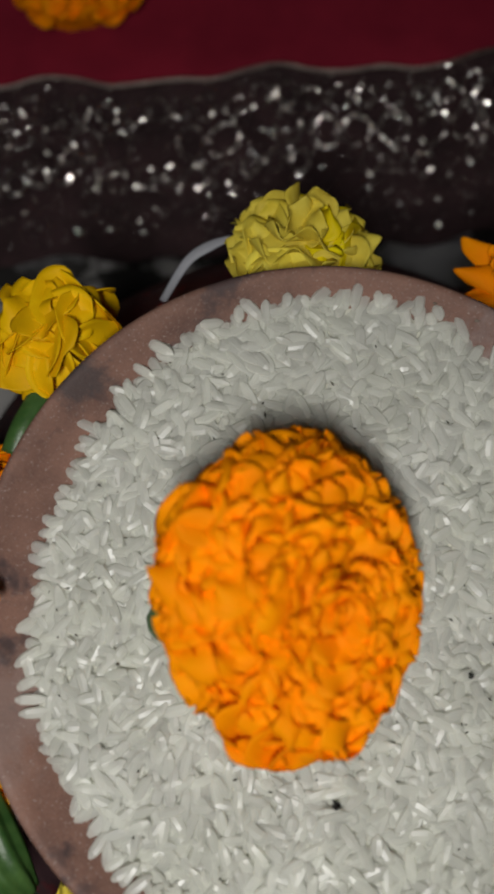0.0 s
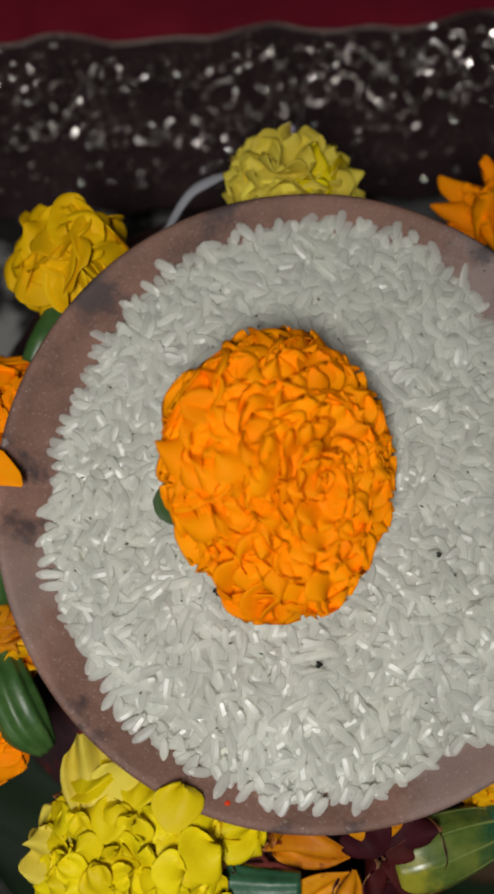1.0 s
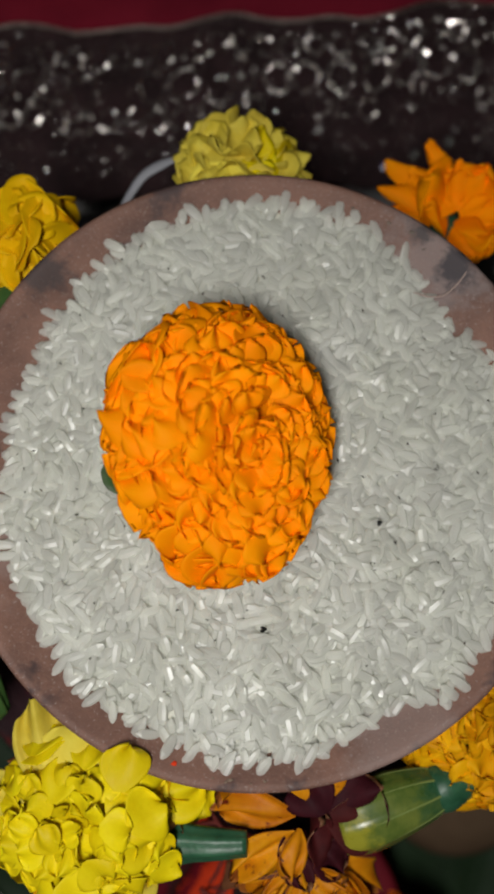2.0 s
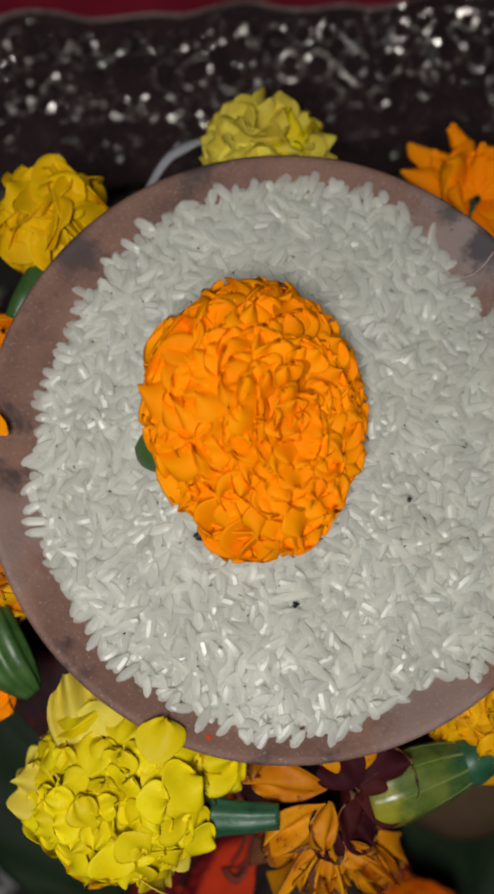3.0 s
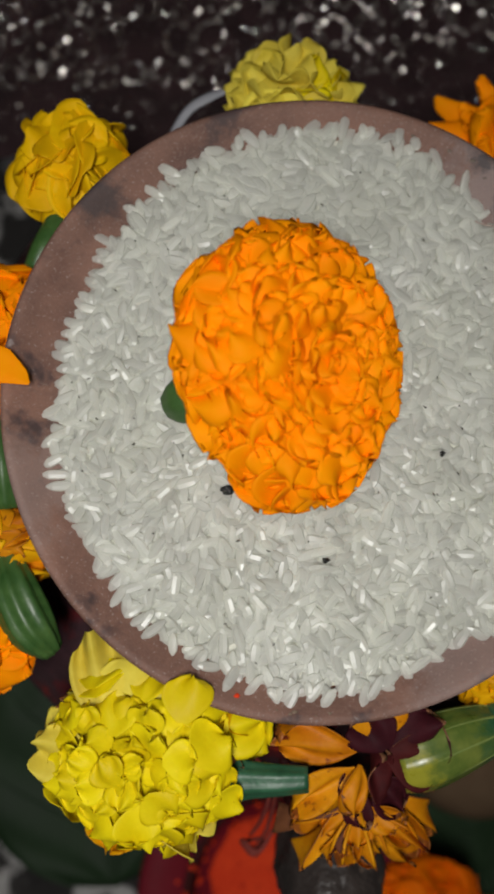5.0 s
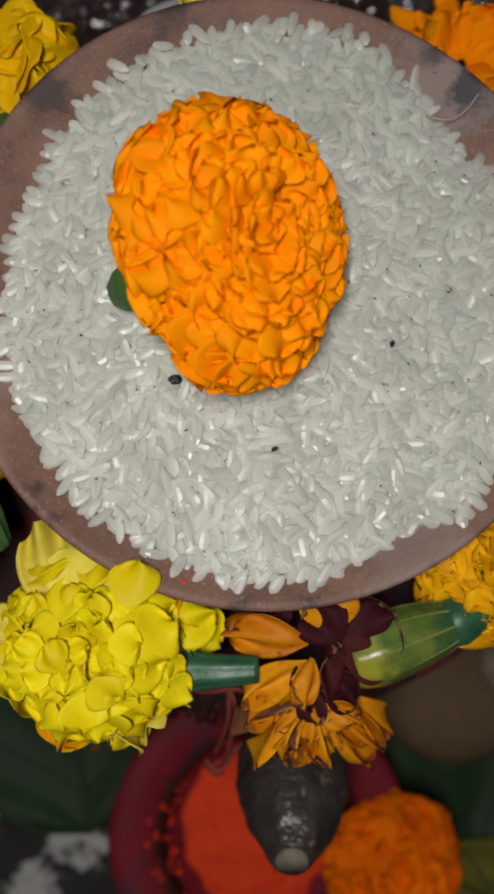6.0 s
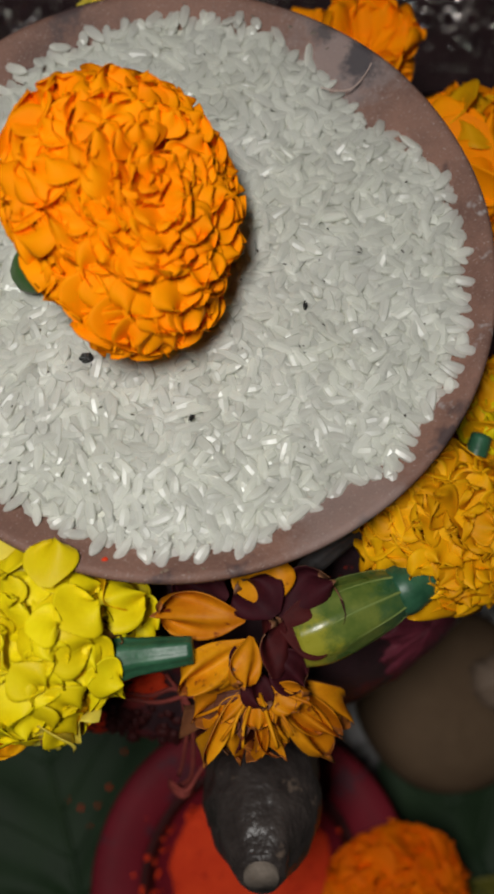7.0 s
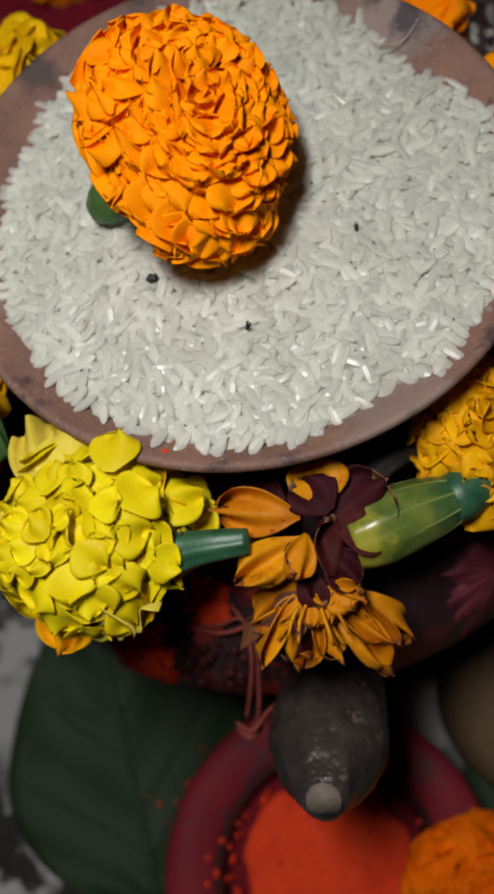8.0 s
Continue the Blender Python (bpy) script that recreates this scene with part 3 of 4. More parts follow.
def fleck(angle, r, size, material, name, label, seed):
    rn = random.Random(seed)
    z = 0.2262 + (r - 0.069) * 0.63
    c = Vector((AX + r * math.cos(angle), AY + r * math.sin(angle), z + 0.0004))
    v = [c + Vector((size * rn.uniform(0.5, 1) * math.cos(k), size * rn.uniform(0.5, 1) * math.sin(k) * 0.6, rn.uniform(-0.0002, 0.0002))) for k in (0, 0.9, 1.8, 2.7, 3.6, 4.5, 5.4)]
    v += [p - Vector((0, 0, 0.0012)) for p in v]
    f = [tuple(range(7))] + [(i, i + 7, (i + 1) % 7 + 7, (i + 1) % 7) for i in range(7)]
    part(name, mesh_of(name, v, f, material), plate, label=label)


fleck(math.radians(253.6), 0.0741, 0.0010, M_VERM, "fleck", "tiny red fleck", 3)
for k, a in enumerate((261, 263.5, 264.2, 268, 270.5)):
    fleck(math.radians(a), 0.0752 + 0.0005 * (k % 2), 0.0004 + 0.0003 * (k % 3), M_BROWNL, "fleck", "pale turmeric fleck", k)
for k, (a, r, s) in enumerate(((62, 0.0735, 0.0009), (57, 0.0742, 0.0011), (49, 0.0750, 0.0008), (53, 0.0725, 0.0006), (70, 0.0735, 0.0007))):
    fleck(math.radians(a), r, s, M_PLUG, "fleck", "pale ash fleck", 20 + k)


def rice_edge(a):
    base = 0.0688 + 0.0022 * math.cos(a) + 0.0029 * math.sin(a) ** 2 + 0.0022 * noise.noise(Vector((2.6 * math.cos(a), 2.6 * math.sin(a), 4.0)))
    dip = math.exp(-((math.degrees(a) % 360 - 40) / 17) ** 2)
    dip2 = math.exp(-((math.degrees(a) % 360 - 297) / 9) ** 2)
    west = math.exp(-((math.degrees(a) % 360 - 158) / 38) ** 2)
    return base - 0.0028 * west - 0.0085 * dip - 0.0035 * dip2


def rice_top(x, y):
    dx, dy = x - AX, y - AY
    r, a = math.hypot(dx, dy), math.atan2(dy, dx)
    k = r / rice_edge(a)
    h = 0.2268 + 0.0018 * noise.noise(Vector((x * 38, y * 38, 2))) + 0.0008 * noise.noise(Vector((x * 120, y * 120, 7)))
    slope = 0.2228 + (r - 0.062) * 0.56 + 0.0007
    return max(h - 0.0022 * max(0, (k - 0.88) / 0.12) ** 2 * (k < 1.2), slope if r > 0.062 else 0)


def grain_shape(seed):
    """One grain: slim, flattened, slightly bent, one end blunter or broken off."""
    rn = random.Random(seed)
    rings, sides = 6, 8
    bend, blunt = rn.uniform(-0.14, 0.14), rn.uniform(0.0, 0.6)
    v = [(-1.0, bend, 0.0)]
    for k in range(rings):
        s = -0.95 + 1.90 * k / (rings - 1)
        rad = (1 - abs(s) ** (2.3 + 4 * blunt * (s > 0))) ** 0.55
        for i in range(sides):
            g = 2 * math.pi * i / sides
            cx, cz = math.cos(g), math.sin(g)
            f = (abs(cx) ** 2.6 + abs(cz) ** 2.6) ** (-1 / 2.6)
            v.append((s, rad * cx * f + bend * s * s, (0.35 + 0.65 * rad) * min(1, rad * 1.6) * cz * f))
    v.append((1.0, bend, 0.0))
    f = [(0, 1 + (i + 1) % sides, 1 + i) for i in range(sides)]
    for k in range(rings - 1):
        for i in range(sides):
            a, b = 1 + k * sides + i, 1 + k * sides + (i + 1) % sides
            f.append((a, b, b + sides, a + sides))
    last = 1 + (rings - 1) * sides
    f += [(last + i, last + (i + 1) % sides, len(v) - 1) for i in range(sides)]
    return np.array(v), f


rnd = random.Random(11)
shapes = [grain_shape(k) for k in range(8)]
rv, rf = [], []
count = 0
for layer, (pitch, drop) in enumerate(((0.00270, 0.0011), (0.00262, 0.0))):
    ny = int(0.15 / (pitch * 0.866))
    for j in range(ny):
        for i in range(int(0.15 / pitch)):
            x = AX - 0.075 + (i + 0.5 * (j % 2)) * pitch + rnd.uniform(-0.45, 0.45) * pitch
            y = AY - 0.075 + j * pitch * 0.866 + rnd.uniform(-0.45, 0.45) * pitch
            a = math.atan2(y - AY, x - AX)
            r = math.hypot(x - AX, y - AY)
            if r > rice_edge(a) * ((1.0 if rnd.random() < 0.8 else 1.012) if layer else 0.985):
                continue
            z = rice_top(x, y) - drop + rnd.uniform(-0.0005, 0.0005)
            if r > rice_edge(a) - 0.004:
                yaw = a + rnd.gauss(0, 0.75)
            else:
                yaw = rnd.uniform(0, 2 * math.pi)
            turn = np.array(Euler((rnd.gauss(0, 0.26), rnd.gauss(0, 0.16), yaw)).to_matrix())
            ln = rnd.choice((0.0037, 0.0036, 0.0034, 0.0032, 0.0033, 0.0027, 0.0020)) * rnd.uniform(0.9, 1.1)
            wd = rnd.uniform(0.00115, 0.00148)
            sv, sf = shapes[rnd.randrange(8)]
            o = count
            rv.append((sv * (ln, wd, wd * 0.50)) @ turn.T + (x, y, z))
            count += len(sv)
            rf += [tuple(o + q for q in f) for f in sf]
# sheet closing the heap; its dark tint stands for shade between grains
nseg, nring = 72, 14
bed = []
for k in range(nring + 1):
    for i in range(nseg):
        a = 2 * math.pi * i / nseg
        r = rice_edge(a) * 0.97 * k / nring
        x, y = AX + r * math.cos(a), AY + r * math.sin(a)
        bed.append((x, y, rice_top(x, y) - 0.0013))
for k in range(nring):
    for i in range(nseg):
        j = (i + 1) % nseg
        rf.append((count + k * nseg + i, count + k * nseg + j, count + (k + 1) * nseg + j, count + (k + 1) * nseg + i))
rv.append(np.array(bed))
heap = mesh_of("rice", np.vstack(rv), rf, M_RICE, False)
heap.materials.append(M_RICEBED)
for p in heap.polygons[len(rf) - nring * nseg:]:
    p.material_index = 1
single("rice", heap, "heap of dry white rice grains filling a clay plate", "rice", kind="stuff")

# ---- small things on the rice ----
for k, (x, y, s) in enumerate(((-0.0050, -0.0250, 0.0015), (0.0185, -0.0420, 0.0007), (0.0250, -0.0120, 0.0006), (0.0480, -0.0160, 0.0006))):
    single("black_seed", lathe("black_seed", [(0.0003 * s / 0.001, -0.0006), (s * 0.9, -0.0004), (s, 0.0002), (s * 0.75, 0.0008), (s * 0.2, 0.0010)], M_BLACK, (0, 0, 0), 12, 0.18, k),
           "tiny black charred speck on the rice", "seed", group="specks on the rice", m=pose(x, y, rice_top(x, y) + 0.0013, 8, 6, 40 * k) @ Matrix.Diagonal((1.2, 0.8, 1, 1)))
# tiny dark specks strewn at random over the heap
dv, df = [], []
rnd = random.Random(29)
for k in range(150):
    a, q = rnd.uniform(0, 6.283), math.sqrt(rnd.random()) * 0.96
    r = rice_edge(a) * q
    x, y = AX + r * math.cos(a), AY + r * math.sin(a)
    z, h, ln, wd = rice_top(x, y) + 0.0007, rnd.uniform(0, 3.14), rnd.uniform(0.0003, 0.0008), rnd.uniform(0.00015, 0.0003)
    o = len(dv)
    for u, v, w in ((-1, 0, 0), (0, -1, 0), (1, 0, 0), (0, 1, 0), (0, 0, 1), (0, 0, -1)):
        dv.append((x + u * ln * math.cos(h) - v * wd * math.sin(h), y + u * ln * math.sin(h) + v * wd * math.cos(h), z + w * 0.0002))
    df += [(o + p, o + (p + 1) % 4, o + 4) for p in range(4)] + [(o + (p + 1) % 4, o + p, o + 5) for p in range(4)]
single("husk_specks", mesh_of("husk_specks", dv, df, M_SPECK), "tiny dark specks among the rice", "husks", kind="stuff")
single("fibre", tube("fibre", [(0.0585, 0.0440, 0.2290), (0.0625, 0.0430, 0.2286), (0.0665, 0.0435, 0.2282), (0.0700, 0.0462, 0.2290), (0.0725, 0.0495, 0.2302)], [0.00016, 0.0002, 0.00016], M_HAIR, 6, 6),
       "thin pale plant fibre lying on the plate's rim", "fibre")

# ---- the marigold on the rice ----
def egg(g):
    return 1 + 0.04 * math.cos(2 * (g - 1.75)) - 0.18 * math.exp(-((math.degrees(g) % 360 - 222) / 36) ** 2) + 0.03 * math.exp(-((math.degrees(g) % 360 - 290) / 22) ** 2)


hero = bloom("marigold", (0.0084, 0.0004, 0.2490), (0.42, -0.16, 0.88), (0.0254, 0.0280, 0.0184), 300, (0.0054, 0.0118), P_HERO,
             "fresh orange marigold lying on the rice", 3, reach=102, spread=0.60, lifts=(50, 28), base=(0.0075, 0.0, 0.229), mess=0.09, shape=egg, lump=0.045, side_gain=0.37, crowd=0.36)
part("calyx", tube("calyx", [(-0.005, 0.000, 0.2385), (-0.0110, -0.0022, 0.2350), (-0.0168, -0.0042, 0.2330), (-0.0200, -0.0052, 0.2320)], [0.0075, 0.0066, 0.0054, 0.0028], M_GREEN, 28, 6, 6, 0.05), hero, label="green calyx")

# ---- the flowers round the plate ----
RING = "flowers tucked under the plate"
yf = bloom("marigold", (-0.0250, -0.0875, 0.2150), (-0.30, -0.22, 0.90), (0.0228, 0.0212, 0.0175), 170, (0.0060, 0.0118), P_YELLOW,
           "wilting yellow marigold with browned petals under the plate", 21, RING, reach=114, spread=0.6, lifts=(58, 20), mess=0.24, lump=0.16, odd=P_WITHER + P_PALE[:4] + P_DEEP[:3], odd_share=0.45, odd_from=0.66, base=(-0.025, -0.085, 0.185))
part("stem", tube("stem", [(-0.012, -0.0950, 0.2120), (-0.004, -0.0945, 0.2160), (0.005, -0.0942, 0.2190), (0.0145, -0.0940, 0.2200)], [0.0074, 0.0064, 0.0044, 0.0037, 0.0030], M_STEM, 36, 8, 7, 0.06), yf, label="smooth bluish green stem")

for k, (foot, way, ln, wd, pool) in enumerate((((-0.0310, -0.0820, 0.2240), (-0.22, 1, 0.16), 0.0240, 0.0150, P_PALE), ((-0.0270, -0.0800, 0.2255), (0.10, 1, 0.22), 0.0160, 0.0200, P_PALE),
                                               ((-0.0155, -0.0785, 0.2335), (0.15, 1, 0.10), 0.0105, 0.0125, P_YELLOW), ((-0.0380, -0.0900, 0.2200), (-0.9, 0.3, 0.05), 0.0140, 0.0140, P_PALE),
                                               ((-0.0100, -0.0860, 0.2220), (0.9, 0.35, 0.05), 0.0150, 0.0130, P_YELLOW), ((-0.0300, -0.1000, 0.2120), (-0.3, -1, -0.35), 0.0160, 0.0150, P_GOLD))):
    part("petal", pool[k % len(pool)], yf, basis(way, (0, -0.2, 1), foot, wd / 1.3, ln, ln * 0.8))

yt = bloom("marigold", (0.0140, 0.0860, 0.2100), (0.05, 0.35, 0.93), (0.0150, 0.0150, 0.0125), 46, (0.010, 0.0150), P_PALE,
           "pale yellow marigold behind the plate's rim", 33, RING, reach=104, lifts=(72, 30), odd=P_YELLOW, odd_share=0.3, base=(0.014, 0.086, 0.182))
part("strip_petal", tube("strip_petal", [(-0.004, 0.0955, 0.2010), (-0.010, 0.0932, 0.2005), (-0.0160, 0.0890, 0.2000), (-0.0225, 0.0785, 0.1985)], [0.0008, 0.0016, 0.0014, 0.0010], M_WHITE, 8, 5, flat=0.3), yt, label="limp white strip")

yl = bloom("marigold", (-0.0460, 0.0625, 0.2140), (-0.25, 0.30, 0.92), (0.0118, 0.0128, 0.0150), 34, (0.010, 0.0165), P_DEEP,
           "deep yellow marigold with a short green stem", 45, RING, reach=108, lifts=(55, 14), mess=0.10, base=(-0.043, 0.059, 0.182))
part("stem", tube("stem", [(-0.0490, 0.0480, 0.2170), (-0.0525, 0.0400, 0.2190), (-0.0550, 0.0340, 0.2180)], [0.0034, 0.0032, 0.0030], M_GREEN, 14, 6), yl, label="green stem")

ol = bloom("marigold", (-0.0650, 0.0160, 0.2090), (-0.30, 0.05, 0.95), (0.0150, 0.0200, 0.0130), 46, (0.010, 0.0160), P_ORANGE,
           "orange marigold beside the plate", 51, RING, reach=110, lifts=(50, 8), base=(-0.065, 0.016, 0.180))
part("calyx", tube("calyx", [(-0.0630, -0.0060, 0.2140), (-0.0620, -0.0170, 0.2160), (-0.0610, -0.0280, 0.2140)], [0.0040, 0.0052, 0.0034], M_GREEN, 30, 6, 8, 0.07), ol, label="green calyx")
part("petal", P_TONGUE[1], ol, basis((0.80, -0.50, 0.10), (0, 0, 1), (-0.0680, 0.0080, 0.2350), 0.022, 0.0175, 0.008))

ol2 = bloom("marigold", (-0.0610, -0.0380, 0.2060), (-0.35, 0.1, 0.93), (0.0100, 0.0110, 0.0110), 26, (0.009, 0.0140), P_GOLD,
            "small golden marigold with a fat green calyx", 57, RING, reach=100, lifts=(50, 12), odd=P_AMBER, odd_share=0.5, base=(-0.061, -0.038, 0.18))
part("calyx", tube("calyx", [(-0.0620, -0.0400, 0.2120), (-0.0580, -0.0490, 0.2150), (-0.0535, -0.0580, 0.2145), (-0.0490, -0.0640, 0.2115)], [0.0038, 0.0058, 0.0058, 0.0030], M_GREEN, 40, 6, 9, 0.08), ol2, label="ribbed green calyx")
ol3 = bloom("marigold", (-0.0660, -0.0600, 0.2040), (-0.35, -0.25, 0.9), (0.0110, 0.0120, 0.0110), 30, (0.008, 0.0130), P_ORANGE,
            "small orange marigold beside a green calyx", 59, RING, reach=104, lifts=(52, 12), base=(-0.066, -0.06, 0.175))

yr = bloom("marigold", (0.0800, -0.0690, 0.2020), (0.35, -0.15, 0.92), (0.0220, 0.0210, 0.0150), 115, (0.0070, 0.0130), P_GOLD,
           "golden marigold with crumpled petals beside a green bud", 63, RING, reach=112, lifts=(58, 14), base=(0.08, -0.069, 0.178))
orr = bloom("marigold", (0.1065, 0.0370, 0.1990), (0.45, 0.1, 0.88), (0.0160, 0.0200, 0.0130), 40, (0.012, 0.0190), P_GOLD,
            "orange-yellow marigold with broad petals beside the plate", 71, RING, reach=106, lifts=(42, 8), odd=P_ORANGE, odd_share=0.6, base=(0.104, 0.032, 0.17))
our = thing("marigold", (0.0760, 0.0800, 0.180), "loose orange marigold with long tongue petals", "flower", RING)
rnd = random.Random(77)
for k in range(34):
    a = math.radians(-70 + 250 * k / 33 + rnd.uniform(-12, 12))
    lift = rnd.uniform(0.05, 0.9)
    y = Vector((math.cos(a) * math.cos(lift), math.sin(a) * math.cos(lift), math.sin(lift)))
    s = rnd.uniform(0.012, 0.018)
    part("petal", rnd.choice(P_TONGUE if k % 3 else P_ORANGE), our, basis(y, (0, 0, 1), Vector((0.0790, 0.0800, 0.1930)) + y * 0.003, s * rnd.uniform(0.8, 1.2), s, s))
for k, (a, s) in enumerate(((168, 0.024), (140, 0.025), (186, 0.022), (112, 0.022))):
    y = Vector((math.cos(math.radians(a)), math.sin(math.radians(a)), 0.22))
    part("petal", P_TONGUE[k % 4], our, basis(y, (0, 0, 1), Vector((0.0795, 0.0815, 0.1975)), s * 0.9, s, s))
part("flower_head", lathe("flower_head", [(0.003, -0.016), (0.007, -0.010), (0.008, -0.002), (0.004, 0.002)], M_STEM, (0.078, 0.0765, 0.191), 18), our, label="green flower head")
bits = bloom("marigold", (0.1010, -0.0380, 0.1960), (0.5, 0.1, 0.85), (0.0100, 0.0120, 0.0100), 26, (0.008, 0.0140), P_GOLD,
             "small yellow marigold under the plate's edge", 83, RING, reach=104, lifts=(50, 10), odd=P_YELLOW, odd_share=0.4, base=(0.101, -0.038, 0.16))
part("stem", tube("stem", [(0.0930, -0.0460, 0.2040), (0.0900, -0.0520, 0.2030), (0.0870, -0.0570, 0.2000), (0.0864, -0.0579, 0.1996)], [0.0028, 0.0030, 0.0026, 0.0008], M_STEM, 12, 5), bits, label="dark green stem")

# the two-coloured flower with its big calyx
tg = thing("french_marigold", (0.033, -0.097, 0.178), "withering orange and maroon marigold with a fat green calyx", "flower", RING)
CAL = [(0.0385, -0.0930, 0.2085), (0.0450, -0.0910, 0.2085), (0.0530, -0.0880, 0.2083), (0.0610, -0.0855, 0.2080), (0.0660, -0.0840, 0.2080), (0.0700, -0.0826, 0.2080)]
CALR = [0.0074, 0.0088, 0.0085, 0.0070, 0.0053, 0.0050]
calyx = part("calyx", tube("calyx", CAL, CALR, M_CALYX, 40, 6, 9, 0.03), tg, label="ribbed pale green calyx")
cd = (Vector(CAL[-1]) - Vector(CAL[0])).normalized()
ca = cd.cross(Vector((0.13, 0.21, 1))).normalized()
cb = ca.cross(cd)
for k in range(9):
    g = 2 * math.pi * (k + 0.5) / 9 + 0.3
    line = [Vector(p) + (ca * math.cos(g) + cb * math.sin(g)) * (r - 0.0001) for p, r in zip(CAL, CALR)]
    part("rib", tube("rib", line, [0.0002, 0.0003, 0.0004, 0.0004, 0.0003], M_RIB, 7, 4), calyx, label="thin green rib with a highlight streak in its colour")
part("stem", tube("stem", [(0.0640, -0.0846, 0.2080), (0.0685, -0.0832, 0.2082), (0.0735, -0.0818, 0.2080)], [0.0061, 0.0064, 0.0054, 0.0046], M_STEM, 28, 6), tg, label="bluish green stem end")
UPPER = [  # kind, foot, way of the tip, facing, length, width
    ("a", (0.0270, -0.0880, 0.2170), (-1, 0.10, 0.10), (0.1, -0.5, 1), 0.0205, 0.0125),
    ("m", (0.0230, -0.0830, 0.2120), (-0.8, 0.45, 0.1), (0.1, -0.2, 1), 0.015, 0.013),
    ("a", (0.0330, -0.0860, 0.2170), (-0.1, 1, 0.30), (0, -0.3, 1), 0.012, 0.015),
    ("m", (0.0360, -0.0900, 0.2150), (0.75, 0.5, 0.2), (-0.1, -0.3, 1), 0.015, 0.017),
    ("m", (0.0340, -0.0880, 0.2180), (-0.5, 0.7, 0.2), (0.1, -0.6, 1), 0.011, 0.013),
    ("m", (0.0350, -0.0900, 0.2150), (1.0, -0.15, 0.1), (0, -0.2, 1), 0.013, 0.014),
]
MIDDLE = [
    ("m", (0.0330, -0.1020, 0.2120), (0.15, 1, 0.35), (0.5, -0.5, 1), 0.014, 0.009),
    ("m", (0.0320, -0.0960, 0.2110), (0.6, -0.6, 0.1), (0.1, -0.3, 1), 0.011, 0.010),
    ("a", (0.0270, -0.0930, 0.2150), (-0.85, -0.55, 0.0), (-0.1, -0.4, 1), 0.0185, 0.0115),
    ("a", (0.0280, -0.0920, 0.2150), (-0.2, -0.9, 0.25), (0.5, -0.3, 1), 0.012, 0.009),
    ("m", (0.0270, -0.0990, 0.2080), (0.2, -0.8, 0.2), (0.4, 0, 1), 0.010, 0.008),
    ("m", (0.0290, -0.0930, 0.2110), (-0.3, -0.6, 0.4), (0.2, -0.2, 1), 0.010, 0.009),
]
POOL = {"a": P_AMBER, "m": P_MAROON, "w": P_WITHER}
LOOKS = {"a": "", "m": "velvety maroon petal with a pale edge", "w": "shrivelled brown petal"}
for k, (kind, foot, way, face, ln, wd) in enumerate(UPPER + MIDDLE):
    part("petal", POOL[kind][k % len(POOL[kind])], tg, basis(way, face, foot, wd, ln, ln), label=LOOKS[kind])
rnd = random.Random(41)
for k in range(15):                                    # the hanging, half-dry lower petals
    a = math.radians(212 + 8.2 * k + rnd.uniform(-7, 7))
    kind = "w" if k % 7 == 1 else ("m" if k == 4 else "a")
    way = Vector((math.cos(a), math.sin(a), rnd.uniform(-0.75, -0.1)))
    foot = Vector((0.0285 + 0.004 * math.cos(a), -0.1005 + 0.003 * math.sin(a), 0.2065 - 0.004 * (k % 3)))
    ln = rnd.uniform(0.015, 0.0255)
    part("petal", rnd.choice(POOL[kind]), tg, basis(way, (rnd.uniform(-0.9, 0.9), -0.4, 1), foot, rnd.uniform(0.0080, 0.0125), ln, ln), label=LOOKS[kind])
for k in range(9):
    a = rnd.uniform(200, 340)
    y = (math.cos(math.radians(a)), math.sin(math.radians(a)), rnd.uniform(-0.3, 0.5))
    p = Vector((0.0285, -0.1030, 0.2060)) + Vector(y) * 0.002
    part("stamen", tube("stamen", [p, p + Vector(y) * rnd.uniform(0.006, 0.011), p + Vector(y) * 0.013 + Vector((rnd.uniform(-0.002, 0.002), 0, -0.003))], [0.0005, 0.0004], M_DORANGE, 5, 3), tg)
for k in range(9):
    a = rnd.uniform(195, 345)
    y = Vector((math.cos(math.radians(a)), math.sin(math.radians(a)), rnd.uniform(-0.5, 0.35)))
    part("petal", rnd.choice(P_AMBER[:4] + P_WITHER[:2]), tg, basis(y, (rnd.uniform(-0.6, 0.6), -0.4, 1), Vector((0.0285, -0.1030, 0.2070)) + y * 0.003, rnd.uniform(0.005, 0.009), rnd.uniform(0.006, 0.011), 0.010))
single("dried_stalk", tube("dried_stalk", [(0.0400, -0.0790, 0.2000), (0.0470, -0.0735, 0.2020), (0.0540, -0.0690, 0.2010), (0.0600, -0.0660, 0.1980)], [0.0022, 0.0030, 0.0027, 0.0020], M_STALK, 14, 6, 5, 0.15, lumps=0.2),
       "dark twisted dried stalk under the plate", "stalk", RING)
sy = thing("petal_cluster", (-0.003, -0.080, 0.18), "few loose yellow petals under the plate's rim", "petals", RING)
for k, (x, y, a) in enumerate(((-0.0100, -0.0790, 10), (-0.0060, -0.0790, -15), (-0.0040, -0.0830, -30), (-0.0090, -0.0830, 5))):
    part("petal", P_YELLOW[k], sy, basis((math.cos(math.radians(a)), math.sin(math.radians(a)), 0.1), (0, -0.3, 1), (x, y, 0.2110), 0.012, 0.011, 0.011))

